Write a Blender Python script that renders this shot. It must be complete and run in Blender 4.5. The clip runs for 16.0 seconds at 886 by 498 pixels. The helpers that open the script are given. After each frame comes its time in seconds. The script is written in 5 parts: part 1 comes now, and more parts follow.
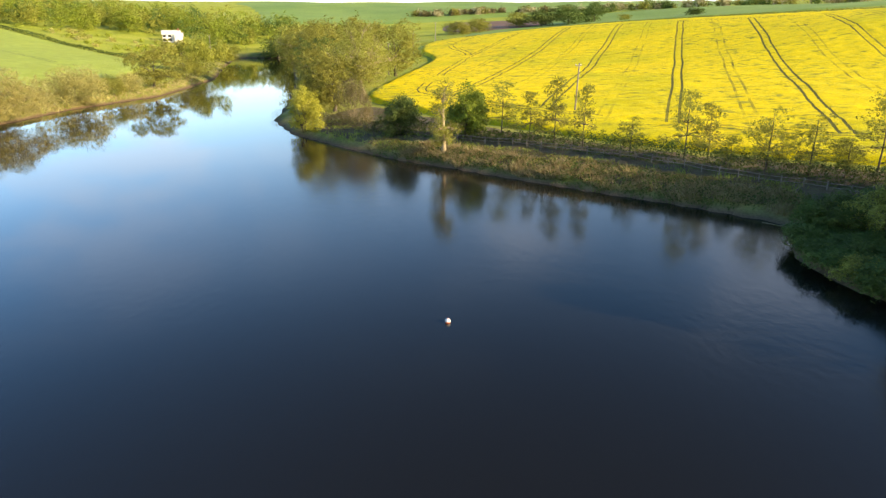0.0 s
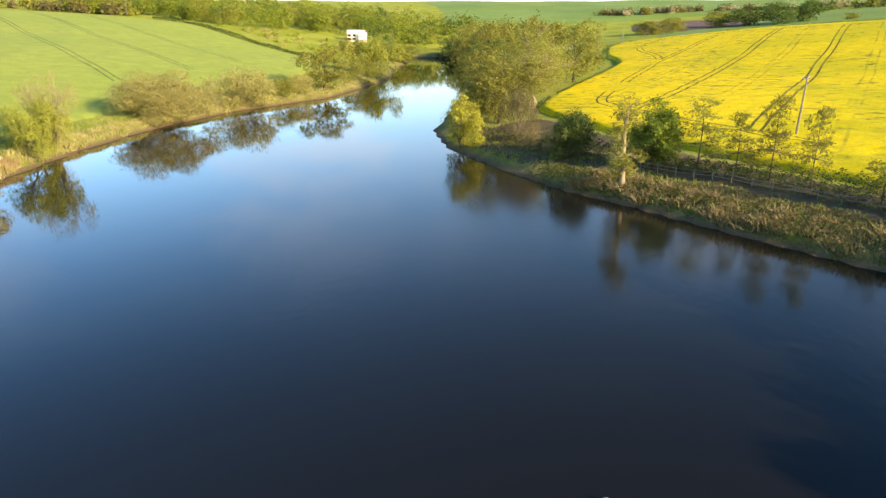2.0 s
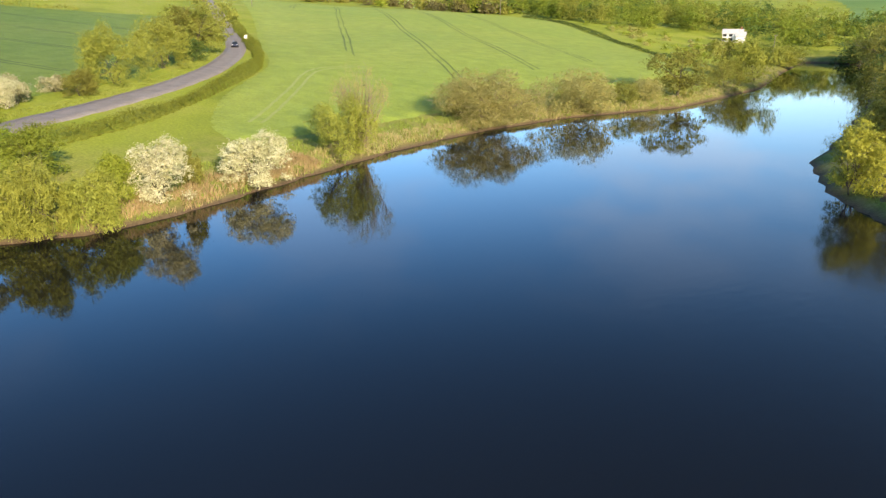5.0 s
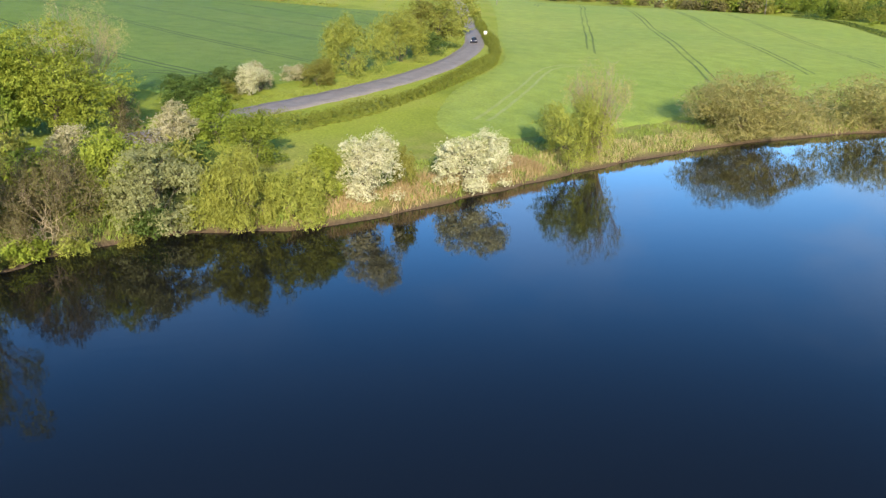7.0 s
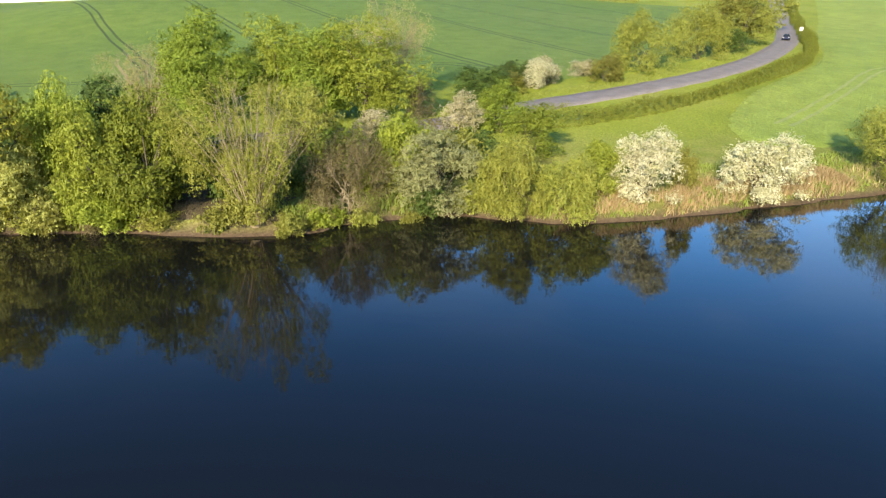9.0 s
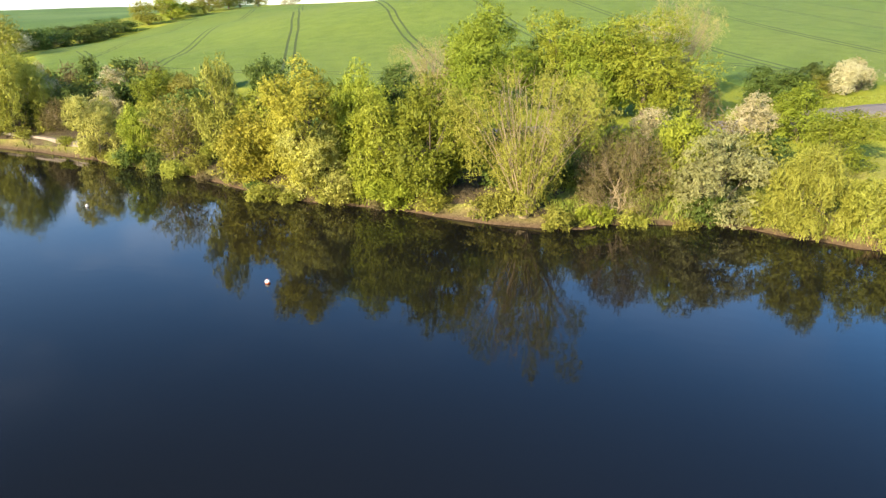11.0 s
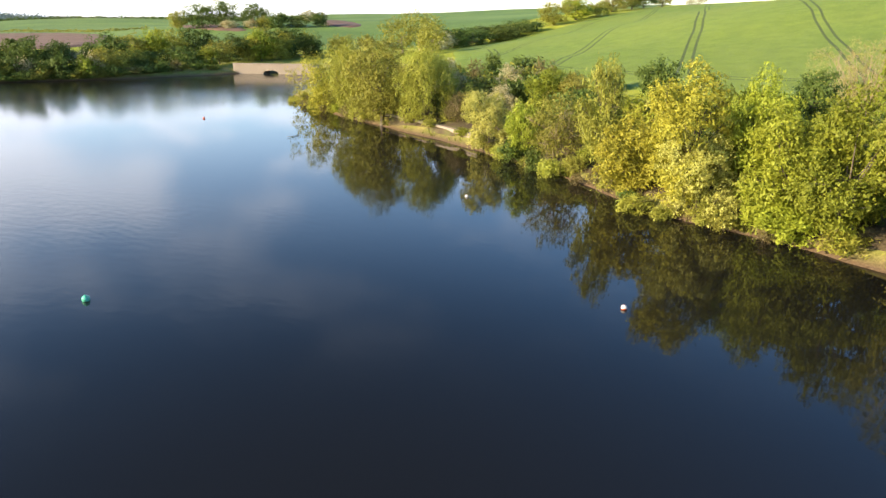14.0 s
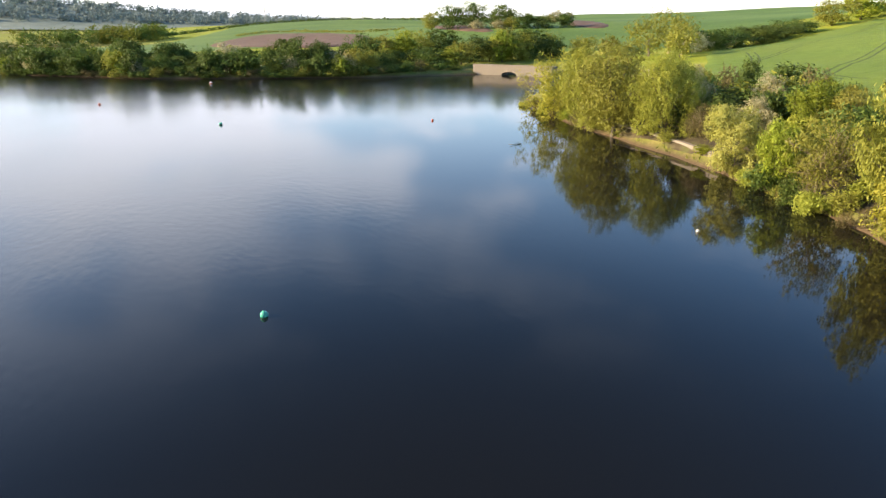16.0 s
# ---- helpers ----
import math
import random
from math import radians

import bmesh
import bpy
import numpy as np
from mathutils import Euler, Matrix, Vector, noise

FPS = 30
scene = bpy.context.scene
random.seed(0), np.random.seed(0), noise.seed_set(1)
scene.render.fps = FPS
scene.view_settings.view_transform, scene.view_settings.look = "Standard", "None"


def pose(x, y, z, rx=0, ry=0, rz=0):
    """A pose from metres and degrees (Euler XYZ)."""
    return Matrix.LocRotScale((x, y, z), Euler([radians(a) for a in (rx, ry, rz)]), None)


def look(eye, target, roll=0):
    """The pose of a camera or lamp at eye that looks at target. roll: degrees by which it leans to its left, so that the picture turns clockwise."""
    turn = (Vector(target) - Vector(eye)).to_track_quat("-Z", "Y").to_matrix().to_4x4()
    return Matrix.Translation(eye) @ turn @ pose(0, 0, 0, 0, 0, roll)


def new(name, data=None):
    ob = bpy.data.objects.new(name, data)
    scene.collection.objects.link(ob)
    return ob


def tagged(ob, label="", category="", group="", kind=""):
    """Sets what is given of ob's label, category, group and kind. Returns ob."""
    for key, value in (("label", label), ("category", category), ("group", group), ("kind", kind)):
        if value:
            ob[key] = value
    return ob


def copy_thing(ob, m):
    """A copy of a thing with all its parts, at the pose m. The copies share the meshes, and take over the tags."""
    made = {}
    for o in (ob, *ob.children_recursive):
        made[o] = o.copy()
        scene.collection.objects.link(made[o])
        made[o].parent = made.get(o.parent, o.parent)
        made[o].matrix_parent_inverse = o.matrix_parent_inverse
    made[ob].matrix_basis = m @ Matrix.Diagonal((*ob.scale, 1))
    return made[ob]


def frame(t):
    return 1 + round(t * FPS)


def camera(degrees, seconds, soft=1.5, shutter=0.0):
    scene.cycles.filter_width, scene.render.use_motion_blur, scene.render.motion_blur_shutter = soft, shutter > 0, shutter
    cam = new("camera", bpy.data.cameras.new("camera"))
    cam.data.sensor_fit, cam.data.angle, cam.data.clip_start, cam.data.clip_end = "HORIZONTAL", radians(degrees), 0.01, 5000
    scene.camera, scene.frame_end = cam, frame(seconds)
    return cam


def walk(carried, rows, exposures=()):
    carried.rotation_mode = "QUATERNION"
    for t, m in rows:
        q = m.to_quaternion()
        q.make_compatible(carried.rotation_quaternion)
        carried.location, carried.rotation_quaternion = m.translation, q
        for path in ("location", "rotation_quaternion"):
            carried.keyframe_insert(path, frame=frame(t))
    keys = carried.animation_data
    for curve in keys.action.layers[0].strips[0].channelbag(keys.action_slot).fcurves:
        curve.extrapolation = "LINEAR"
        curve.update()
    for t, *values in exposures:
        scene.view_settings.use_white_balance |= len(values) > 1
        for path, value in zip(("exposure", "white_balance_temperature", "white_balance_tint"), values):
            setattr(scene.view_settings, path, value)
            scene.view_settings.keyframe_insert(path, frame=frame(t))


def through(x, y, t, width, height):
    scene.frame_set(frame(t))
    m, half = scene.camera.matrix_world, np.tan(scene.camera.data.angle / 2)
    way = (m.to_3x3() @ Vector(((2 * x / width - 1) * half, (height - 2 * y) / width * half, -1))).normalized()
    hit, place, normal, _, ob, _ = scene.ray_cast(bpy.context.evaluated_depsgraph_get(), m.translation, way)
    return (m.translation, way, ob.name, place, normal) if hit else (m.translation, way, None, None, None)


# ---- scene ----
# The drone's path over the lake: it flies up the lake, stops and turns to its left. Its white balance drifts on the way.
EXPOSURES = [(0, 1.27, 7600, 15), (4, 1.05, 7250, 14), (6.3, 0.82, 5900, 12), (9, 0.97, 6100, 12), (11.5, 1.34, 7050, 14), (14, 1.32, 7200, 15), (16, 1.15, 7250, 15)]
cam = camera(64.69, 16.0, soft=1.4)
walk(cam, [
    (0, pose(-0.00, 0.00, 20.00, 71.83, -0.05, 0.18)),
    (0.5, pose(0.03, 4.49, 20.03, 71.82, -0.05, 2.62)),
    (1, pose(-0.00, 9.08, 20.10, 71.80, -0.05, 6.34)),
    (1.5, pose(-0.07, 13.54, 20.17, 71.78, -0.03, 10.49)),
    (2, pose(-0.25, 17.98, 20.23, 71.76, 0.02, 14.58)),
    (2.5, pose(-0.54, 22.36, 20.30, 71.74, 0.10, 18.61)),
    (3, pose(-1.00, 26.66, 20.35, 71.74, 0.22, 23.64)),
    (3.5, pose(-1.41, 30.72, 20.30, 71.73, 0.34, 28.90)),
    (4, pose(-2.28, 34.36, 20.17, 71.74, 0.38, 33.95)),
    (4.5, pose(-3.81, 37.78, 19.80, 71.76, 0.31, 38.84)),
    (5, pose(-6.33, 40.73, 19.32, 71.80, 0.19, 43.36)),
    (5.5, pose(-9.23, 43.22, 18.81, 71.85, 0.05, 47.77)),
    (6, pose(-12.01, 45.24, 18.33, 71.89, -0.07, 52.26)),
    (6.5, pose(-14.17, 46.73, 17.99, 71.92, -0.15, 57.06)),
    (7, pose(-15.20, 47.82, 17.78, 71.93, -0.15, 62.17)),
    (7.5, pose(-15.44, 48.19, 17.68, 71.89, -0.09, 67.70)),
    (8, pose(-15.51, 48.32, 17.59, 71.84, 0.01, 73.44)),
    (8.5, pose(-15.56, 48.34, 17.51, 71.80, 0.09, 79.22)),
    (9, pose(-15.63, 48.38, 17.36, 71.76, 0.14, 84.98)),
    (9.5, pose(-15.76, 48.10, 17.25, 71.75, 0.12, 90.48)),
    (10, pose(-15.97, 47.64, 17.06, 71.76, 0.05, 95.59)),
    (10.5, pose(-16.24, 47.11, 16.86, 71.77, -0.04, 100.63)),
    (11, pose(-16.53, 46.64, 16.68, 71.79, -0.13, 105.89)),
    (11.5, pose(-16.79, 46.39, 16.62, 71.82, -0.19, 111.79)),
    (12, pose(-17.16, 46.21, 16.53, 71.86, -0.20, 117.45)),
    (12.5, pose(-17.81, 45.90, 16.42, 71.87, -0.16, 121.23)),
    (13, pose(-18.76, 45.50, 16.43, 71.86, -0.11, 124.06)),
    (13.5, pose(-19.37, 44.89, 16.50, 71.84, -0.05, 129.57)),
    (14, pose(-20.50, 44.16, 16.52, 71.82, 0.01, 136.36)),
    (14.5, pose(-21.80, 43.23, 16.58, 71.82, 0.06, 142.62)),
    (15, pose(-23.22, 42.15, 16.68, 71.83, 0.12, 146.64)),
    (15.5, pose(-24.75, 40.90, 16.71, 71.84, 0.19, 148.65)),
    (16, pose(-26.13, 39.43, 16.80, 71.87, 0.27, 155.64)),
], EXPOSURES)

# ---- sky and sun ----
SUN_AZIMUTH, SUN_ELEVATION = radians(111), radians(19.5)
world = bpy.data.worlds.new("sky")
scene.world = world
world.use_nodes = True
wt = world.node_tree
wt.nodes.clear()
sky = wt.nodes.new("ShaderNodeTexSky")
sky.sky_type, sky.sun_disc = "NISHITA", False
sky.sun_elevation, sky.sun_rotation = SUN_ELEVATION, SUN_AZIMUTH
sky.air_density, sky.dust_density, sky.ozone_density = 1.0, 0.7, 2.5
back = wt.nodes.new("ShaderNodeBackground")
back.inputs["Strength"].default_value = 0.11
wout = wt.nodes.new("ShaderNodeOutputWorld")
# thin bright cloud, thicker towards the horizon
wco, wsep = wt.nodes.new("ShaderNodeTexCoord"), wt.nodes.new("ShaderNodeSeparateXYZ")
wt.links.new(wco.outputs["Generated"], wsep.inputs[0])


def sky_math(op, a, b=0.0):
    m = wt.nodes.new("ShaderNodeMath")
    m.operation = op
    for value, slot in zip((a, b), m.inputs):
        if isinstance(value, (int, float)):
            slot.default_value = value
        else:
            wt.links.new(value, slot)
    return m.outputs[0]


up = sky_math("MAXIMUM", wsep.outputs["Z"], 0.0)
flat = wt.nodes.new("ShaderNodeCombineXYZ")
spread = sky_math("ADD", up, 0.16)
wt.links.new(sky_math("DIVIDE", wsep.outputs["X"], spread), flat.inputs[0])
wt.links.new(sky_math("DIVIDE", wsep.outputs["Y"], spread), flat.inputs[1])
puffs = wt.nodes.new("ShaderNodeTexNoise")
puffs.inputs["Scale"].default_value, puffs.inputs["Detail"].default_value, puffs.inputs["Roughness"].default_value = 1.35, 5.0, 0.55
wt.links.new(flat.outputs[0], puffs.inputs["Vector"])
cover = wt.nodes.new("ShaderNodeMapRange")
cover.interpolation_type = "SMOOTHSTEP"
cover.inputs["From Min"].default_value, cover.inputs["From Max"].default_value = 0.46, 0.64
south = wt.nodes.new("ShaderNodeMapRange")
south.interpolation_type = "SMOOTHSTEP"
for slot, value in (("From Min", -0.90), ("From Max", -0.99), ("To Min", 0.0), ("To Max", 0.12)):
    south.inputs[slot].default_value = value
level_way = sky_math("MAXIMUM", sky_math("SUBTRACT", 1.0, sky_math("MULTIPLY", wsep.outputs["Z"], wsep.outputs["Z"])), 0.02)
wt.links.new(sky_math("DIVIDE", wsep.outputs["Y"], sky_math("SQRT", level_way)), south.inputs["Value"])
wt.links.new(sky_math("ADD", puffs.outputs["Fac"], south.outputs[0]), cover.inputs["Value"])
low = wt.nodes.new("ShaderNodeMapRange")
low.interpolation_type = "SMOOTHSTEP"
for slot, value in (("From Min", 0.55), ("From Max", 0.02), ("To Min", 0.0), ("To Max", 1.0)):
    low.inputs[slot].default_value = value
wt.links.new(up, low.inputs["Value"])
sunward = sky_math("ADD", sky_math("MULTIPLY", wsep.outputs["X"], math.sin(SUN_AZIMUTH)), sky_math("MULTIPLY", wsep.outputs["Y"], math.cos(SUN_AZIMUTH)))
sunward = sky_math("POWER", sky_math("MAXIMUM", sky_math("ADD", sky_math("MULTIPLY", sunward, 0.5), 0.5), 0.0), 2.0)
haze = sky_math("MULTIPLY", sky_math("POWER", low.outputs[0], 2.0), sky_math("ADD", 0.22, sky_math("MULTIPLY", sunward, 0.75)))
puffed = sky_math("MULTIPLY", sky_math("MULTIPLY", cover.outputs[0], low.outputs[0]), sky_math("ADD", 0.35, sky_math("MULTIPLY", sunward, 1.45)))
amount = sky_math("MINIMUM", sky_math("ADD", puffed, haze), 1.0)
deep = wt.nodes.new("ShaderNodeMix")
deep.data_type, deep.blend_type = "RGBA", "MULTIPLY"
deep.inputs["Factor"].default_value, deep.inputs["B"].default_value = 1.0, (0.90, 0.97, 1.06, 1)
glow = wt.nodes.new("ShaderNodeVectorMath")
glow.operation = "SCALE"
rich = wt.nodes.new("ShaderNodeHueSaturation")
rich.inputs["Saturation"].default_value = 1.3
wt.links.new(sky.outputs[0], rich.inputs["Color"])
wt.links.new(rich.outputs["Color"], glow.inputs[0])
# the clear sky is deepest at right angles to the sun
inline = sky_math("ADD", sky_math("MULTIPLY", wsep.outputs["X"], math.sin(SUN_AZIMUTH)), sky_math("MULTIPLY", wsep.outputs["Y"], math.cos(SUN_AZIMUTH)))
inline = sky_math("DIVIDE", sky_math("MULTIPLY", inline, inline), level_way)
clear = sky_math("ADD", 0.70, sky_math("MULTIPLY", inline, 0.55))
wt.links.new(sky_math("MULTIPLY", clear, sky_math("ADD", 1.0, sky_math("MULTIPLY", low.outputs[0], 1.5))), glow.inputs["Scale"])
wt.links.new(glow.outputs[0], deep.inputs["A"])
cloud = wt.nodes.new("ShaderNodeMix")
cloud.data_type = "RGBA"
cloud.inputs["B"].default_value = (7.0, 8.0, 9.6, 1)
wt.links.new(amount, cloud.inputs["Factor"])
wt.links.new(deep.outputs["Result"], cloud.inputs["A"])
wt.links.new(cloud.outputs["Result"], back.inputs["Color"])
wt.links.new(back.outputs[0], wout.inputs[0])

sun = new("sun", bpy.data.lights.new("sun", "SUN"))
sun.data.energy, sun.data.angle, sun.data.color = 5.0, radians(0.6), (1.0, 0.85, 0.61)
reach = math.cos(SUN_ELEVATION)
sun.matrix_world = look((300 * reach * math.sin(SUN_AZIMUTH), 300 * reach * math.cos(SUN_AZIMUTH), 300 * math.sin(SUN_ELEVATION)), (0, 0, 0))


# ---- materials ----
def nodes_of(name):
    mat = bpy.data.materials.new(name)
    mat.use_nodes = True
    nt = mat.node_tree
    return mat, nt, nt.nodes["Principled BSDF"], nt.nodes["Material Output"]


def node(nt, kind, **given):
    n = nt.nodes.new(kind)
    for key, value in given.items():
        if key in n.inputs:
            n.inputs[key].default_value = value
    return n


def noise_ramp(nt, scale, colours, detail=4.0, rough=0.55, stretch=None):
    """A noise in the object's metres, turned into colours given as (place, rgb)."""
    co = nt.nodes.new("ShaderNodeTexCoord")
    src = co.outputs["Object"]
    if stretch:
        mp = nt.nodes.new("ShaderNodeMapping")
        mp.inputs["Scale"].default_value, mp.inputs["Rotation"].default_value = stretch[0], (0, 0, stretch[1])
        nt.links.new(src, mp.inputs["Vector"])
        src = mp.outputs["Vector"]
    tex = node(nt, "ShaderNodeTexNoise", Scale=scale, Detail=detail, Roughness=rough)
    nt.links.new(src, tex.inputs["Vector"])
    ramp = nt.nodes.new("ShaderNodeValToRGB")
    el = ramp.color_ramp.elements
    while len(el) < len(colours):
        el.new(0.5)
    for e, (p, c) in zip(el, colours):
        e.position, e.color = p, (*c, 1)
    nt.links.new(tex.outputs["Fac"], ramp.inputs["Fac"])
    return ramp.outputs["Color"], tex.outputs["Fac"]


def blend(nt, a, b, fac, mode="MIX"):
    m = nt.nodes.new("ShaderNodeMix")
    m.data_type, m.blend_type = "RGBA", mode
    for value, slot in ((fac, m.inputs["Factor"]), (a, m.inputs["A"]), (b, m.inputs["B"])):
        if isinstance(value, (int, float)):
            slot.default_value = value
        elif isinstance(value, tuple):
            slot.default_value = (*value, 1)
        else:
            nt.links.new(value, slot)
    return m.outputs["Result"]


def bump(nt, bsdf, fac, strength, distance):
    b = node(nt, "ShaderNodeBump", Strength=strength, Distance=distance)
    nt.links.new(fac, b.inputs["Height"])
    nt.links.new(b.outputs["Normal"], bsdf.inputs["Normal"])


def calc(nt, op, a, b=0.0, c=0.0):
    m = nt.nodes.new("ShaderNodeMath")
    m.operation = op
    for value, slot in zip((a, b, c), m.inputs):
        if isinstance(value, (int, float)):
            slot.default_value = value
        else:
            nt.links.new(value, slot)
    return m.outputs[0]


def surface(name, scale, colours, rough=0.85, fine=None, bump_by=0.3, depth=0.05, metal=0.0, stretch=None, spec=0.3):
    """Two scales of colour, with relief from the finer one."""
    mat, nt, bsdf, _ = nodes_of(name)
    col, fac = noise_ramp(nt, scale, colours, stretch=stretch)
    fcol, ffac = noise_ramp(nt, fine or scale * 9, [(0.3, (0.62, 0.62, 0.62)), (0.7, (1.0, 1.0, 1.0))])
    col = blend(nt, col, fcol, 0.75, "MULTIPLY")
    nt.links.new(col, bsdf.inputs["Base Color"])
    bsdf.inputs["Roughness"].default_value, bsdf.inputs["Metallic"].default_value = rough, metal
    bsdf.inputs["Specular IOR Level"].default_value = spec
    bump(nt, bsdf, ffac, bump_by, depth)
    return mat


def leaf_material(name, dark, light, through=0.30, tint=0.22):
    """Leaves: colour by leaf, by spray and by plant; some light passes through."""
    mat, nt, bsdf, out = nodes_of(name)
    geo, info, co = nt.nodes.new("ShaderNodeNewGeometry"), nt.nodes.new("ShaderNodeObjectInfo"), nt.nodes.new("ShaderNodeTexCoord")
    spray = node(nt, "ShaderNodeTexNoise", Scale=0.9, Detail=3.0)
    nt.links.new(co.outputs["Object"], spray.inputs["Vector"])
    both = calc(nt, "ADD", calc(nt, "MULTIPLY", geo.outputs["Random Per Island"], 0.42), calc(nt, "MULTIPLY", calc(nt, "SUBTRACT", spray.outputs["Fac"], 0.3), 1.2))
    both = calc(nt, "MINIMUM", calc(nt, "MAXIMUM", both, 0.0), 1.0)
    col = blend(nt, dark, light, both)
    hsv = nt.nodes.new("ShaderNodeHueSaturation")
    for slot, low, high in (("Hue", 0.5 - 0.006 * tint * 5, 0.5 + 0.010 * tint * 5), ("Value", 1 - tint * 0.7, 1 + tint * 0.7)):
        rng = node(nt, "ShaderNodeMapRange", **{"To Min": low, "To Max": high})
        nt.links.new(info.outputs["Random"], rng.inputs["Value"])
        nt.links.new(rng.outputs["Result"], hsv.inputs[slot])
    nt.links.new(col, hsv.inputs["Color"])
    nt.links.new(hsv.outputs["Color"], bsdf.inputs["Base Color"])
    bsdf.inputs["Roughness"].default_value, bsdf.inputs["Specular IOR Level"].default_value = 0.6, 0.2
    tr = nt.nodes.new("ShaderNodeBsdfTranslucent")
    nt.links.new(hsv.outputs["Color"], tr.inputs["Color"])
    mix = node(nt, "ShaderNodeMixShader", Fac=through)
    nt.links.new(bsdf.outputs[0], mix.inputs[1])
    nt.links.new(tr.outputs[0], mix.inputs[2])
    nt.links.new(mix.outputs[0], out.inputs["Surface"])
    return mat


def ground_material():
    """Rough grass, bare brown mud just over the water line."""
    mat, nt, bsdf, _ = nodes_of("rough_grass")
    col, _ = noise_ramp(nt, 0.05, [(0.3, (0.22, 0.27, 0.03)), (0.5, (0.32, 0.37, 0.042)), (0.68, (0.37, 0.385, 0.07))])
    dry, dfac = noise_ramp(nt, 0.35, [(0.35, (0.16, 0.19, 0.04)), (0.62, (0.34, 0.27, 0.12))])
    fine, ffac = noise_ramp(nt, 3.0, [(0.3, (0.55, 0.55, 0.55)), (0.7, (1, 1, 1))])
    geo = nt.nodes.new("ShaderNodeNewGeometry")
    sep = nt.nodes.new("ShaderNodeSeparateXYZ")
    nt.links.new(geo.outputs["Position"], sep.inputs[0])
    low = node(nt, "ShaderNodeMapRange", **{"From Min": 4.0, "From Max": 1.2})
    nt.links.new(sep.outputs["Z"], low.inputs["Value"])
    half = node(nt, "ShaderNodeMath")
    half.operation = "MULTIPLY"
    nt.links.new(low.outputs[0], half.inputs[0])
    half.inputs[1].default_value = 0.75
    col = blend(nt, col, dry, half.outputs[0])
    mud = node(nt, "ShaderNodeMapRange", **{"From Min": 0.85, "From Max": 0.12})
    nt.links.new(sep.outputs["Z"], mud.inputs["Value"])
    col = blend(nt, col, (0.15, 0.105, 0.062), mud.outputs[0])
    col = blend(nt, col, fine, 0.8, "MULTIPLY")
    nt.links.new(col, bsdf.inputs["Base Color"])
    bsdf.inputs["Roughness"].default_value, bsdf.inputs["Specular IOR Level"].default_value = 0.95, 0.1
    bump(nt, bsdf, ffac, 0.6, 0.25)
    return mat


def water_material():
    mat, nt, bsdf, _ = nodes_of("lake_water")
    bsdf.inputs["Base Color"].default_value = (0.008, 0.0078, 0.0066, 1)
    bsdf.inputs["Roughness"].default_value, bsdf.inputs["IOR"].default_value = 0.045, 1.33
    co = nt.nodes.new("ShaderNodeTexCoord")
    mp = nt.nodes.new("ShaderNodeMapping")
    mp.inputs["Scale"].default_value, mp.inputs["Rotation"].default_value = (1.0, 0.45, 1), (0, 0, 0.6)
    nt.links.new(co.outputs["Object"], mp.inputs["Vector"])
    fine = node(nt, "ShaderNodeTexNoise", Scale=1.6, Detail=3.0, Roughness=0.5)
    wide = node(nt, "ShaderNodeTexNoise", Scale=0.03, Detail=2.0)
    for tex in (fine, wide):
        nt.links.new(mp.outputs["Vector"], tex.inputs["Vector"])
    patch = node(nt, "ShaderNodeMapRange", **{"From Min": 0.35, "From Max": 0.7, "To Min": 0.45, "To Max": 1.15})
    nt.links.new(wide.outputs["Fac"], patch.inputs["Value"])
    sep = nt.nodes.new("ShaderNodeSeparateXYZ")
    nt.links.new(co.outputs["Object"], sep.inputs[0])

    def between(axis, calm, windy):
        n = node(nt, "ShaderNodeMapRange", **{"From Min": calm, "From Max": windy})
        n.interpolation_type = "SMOOTHSTEP"
        nt.links.new(sep.outputs[axis], n.inputs["Value"])
        return n.outputs[0]

    # a light air ripples the open east side and the south end; the west bank lies in its lee
    east = calc(nt, "MULTIPLY", between("X", -42.0, -4.0), between("Y", 175.0, 115.0))
    wind = calc(nt, "MULTIPLY", calc(nt, "MAXIMUM", calc(nt, "MULTIPLY", east, 0.75), calc(nt, "MAXIMUM", between("Y", -50.0, -125.0), calc(nt, "MULTIPLY", calc(nt, "MULTIPLY", between("Y", 30.0, -40.0), between("X", -72.0, -38.0)), 0.8))), patch.outputs[0])
    nt.links.new(calc(nt, "MULTIPLY_ADD", wind, 0.15, 0.035), bsdf.inputs["Roughness"])
    bump(nt, bsdf, calc(nt, "MULTIPLY", fine.outputs["Fac"], calc(nt, "MULTIPLY_ADD", wind, 1.3, 0.35)), 0.5, 0.022)
    return mat


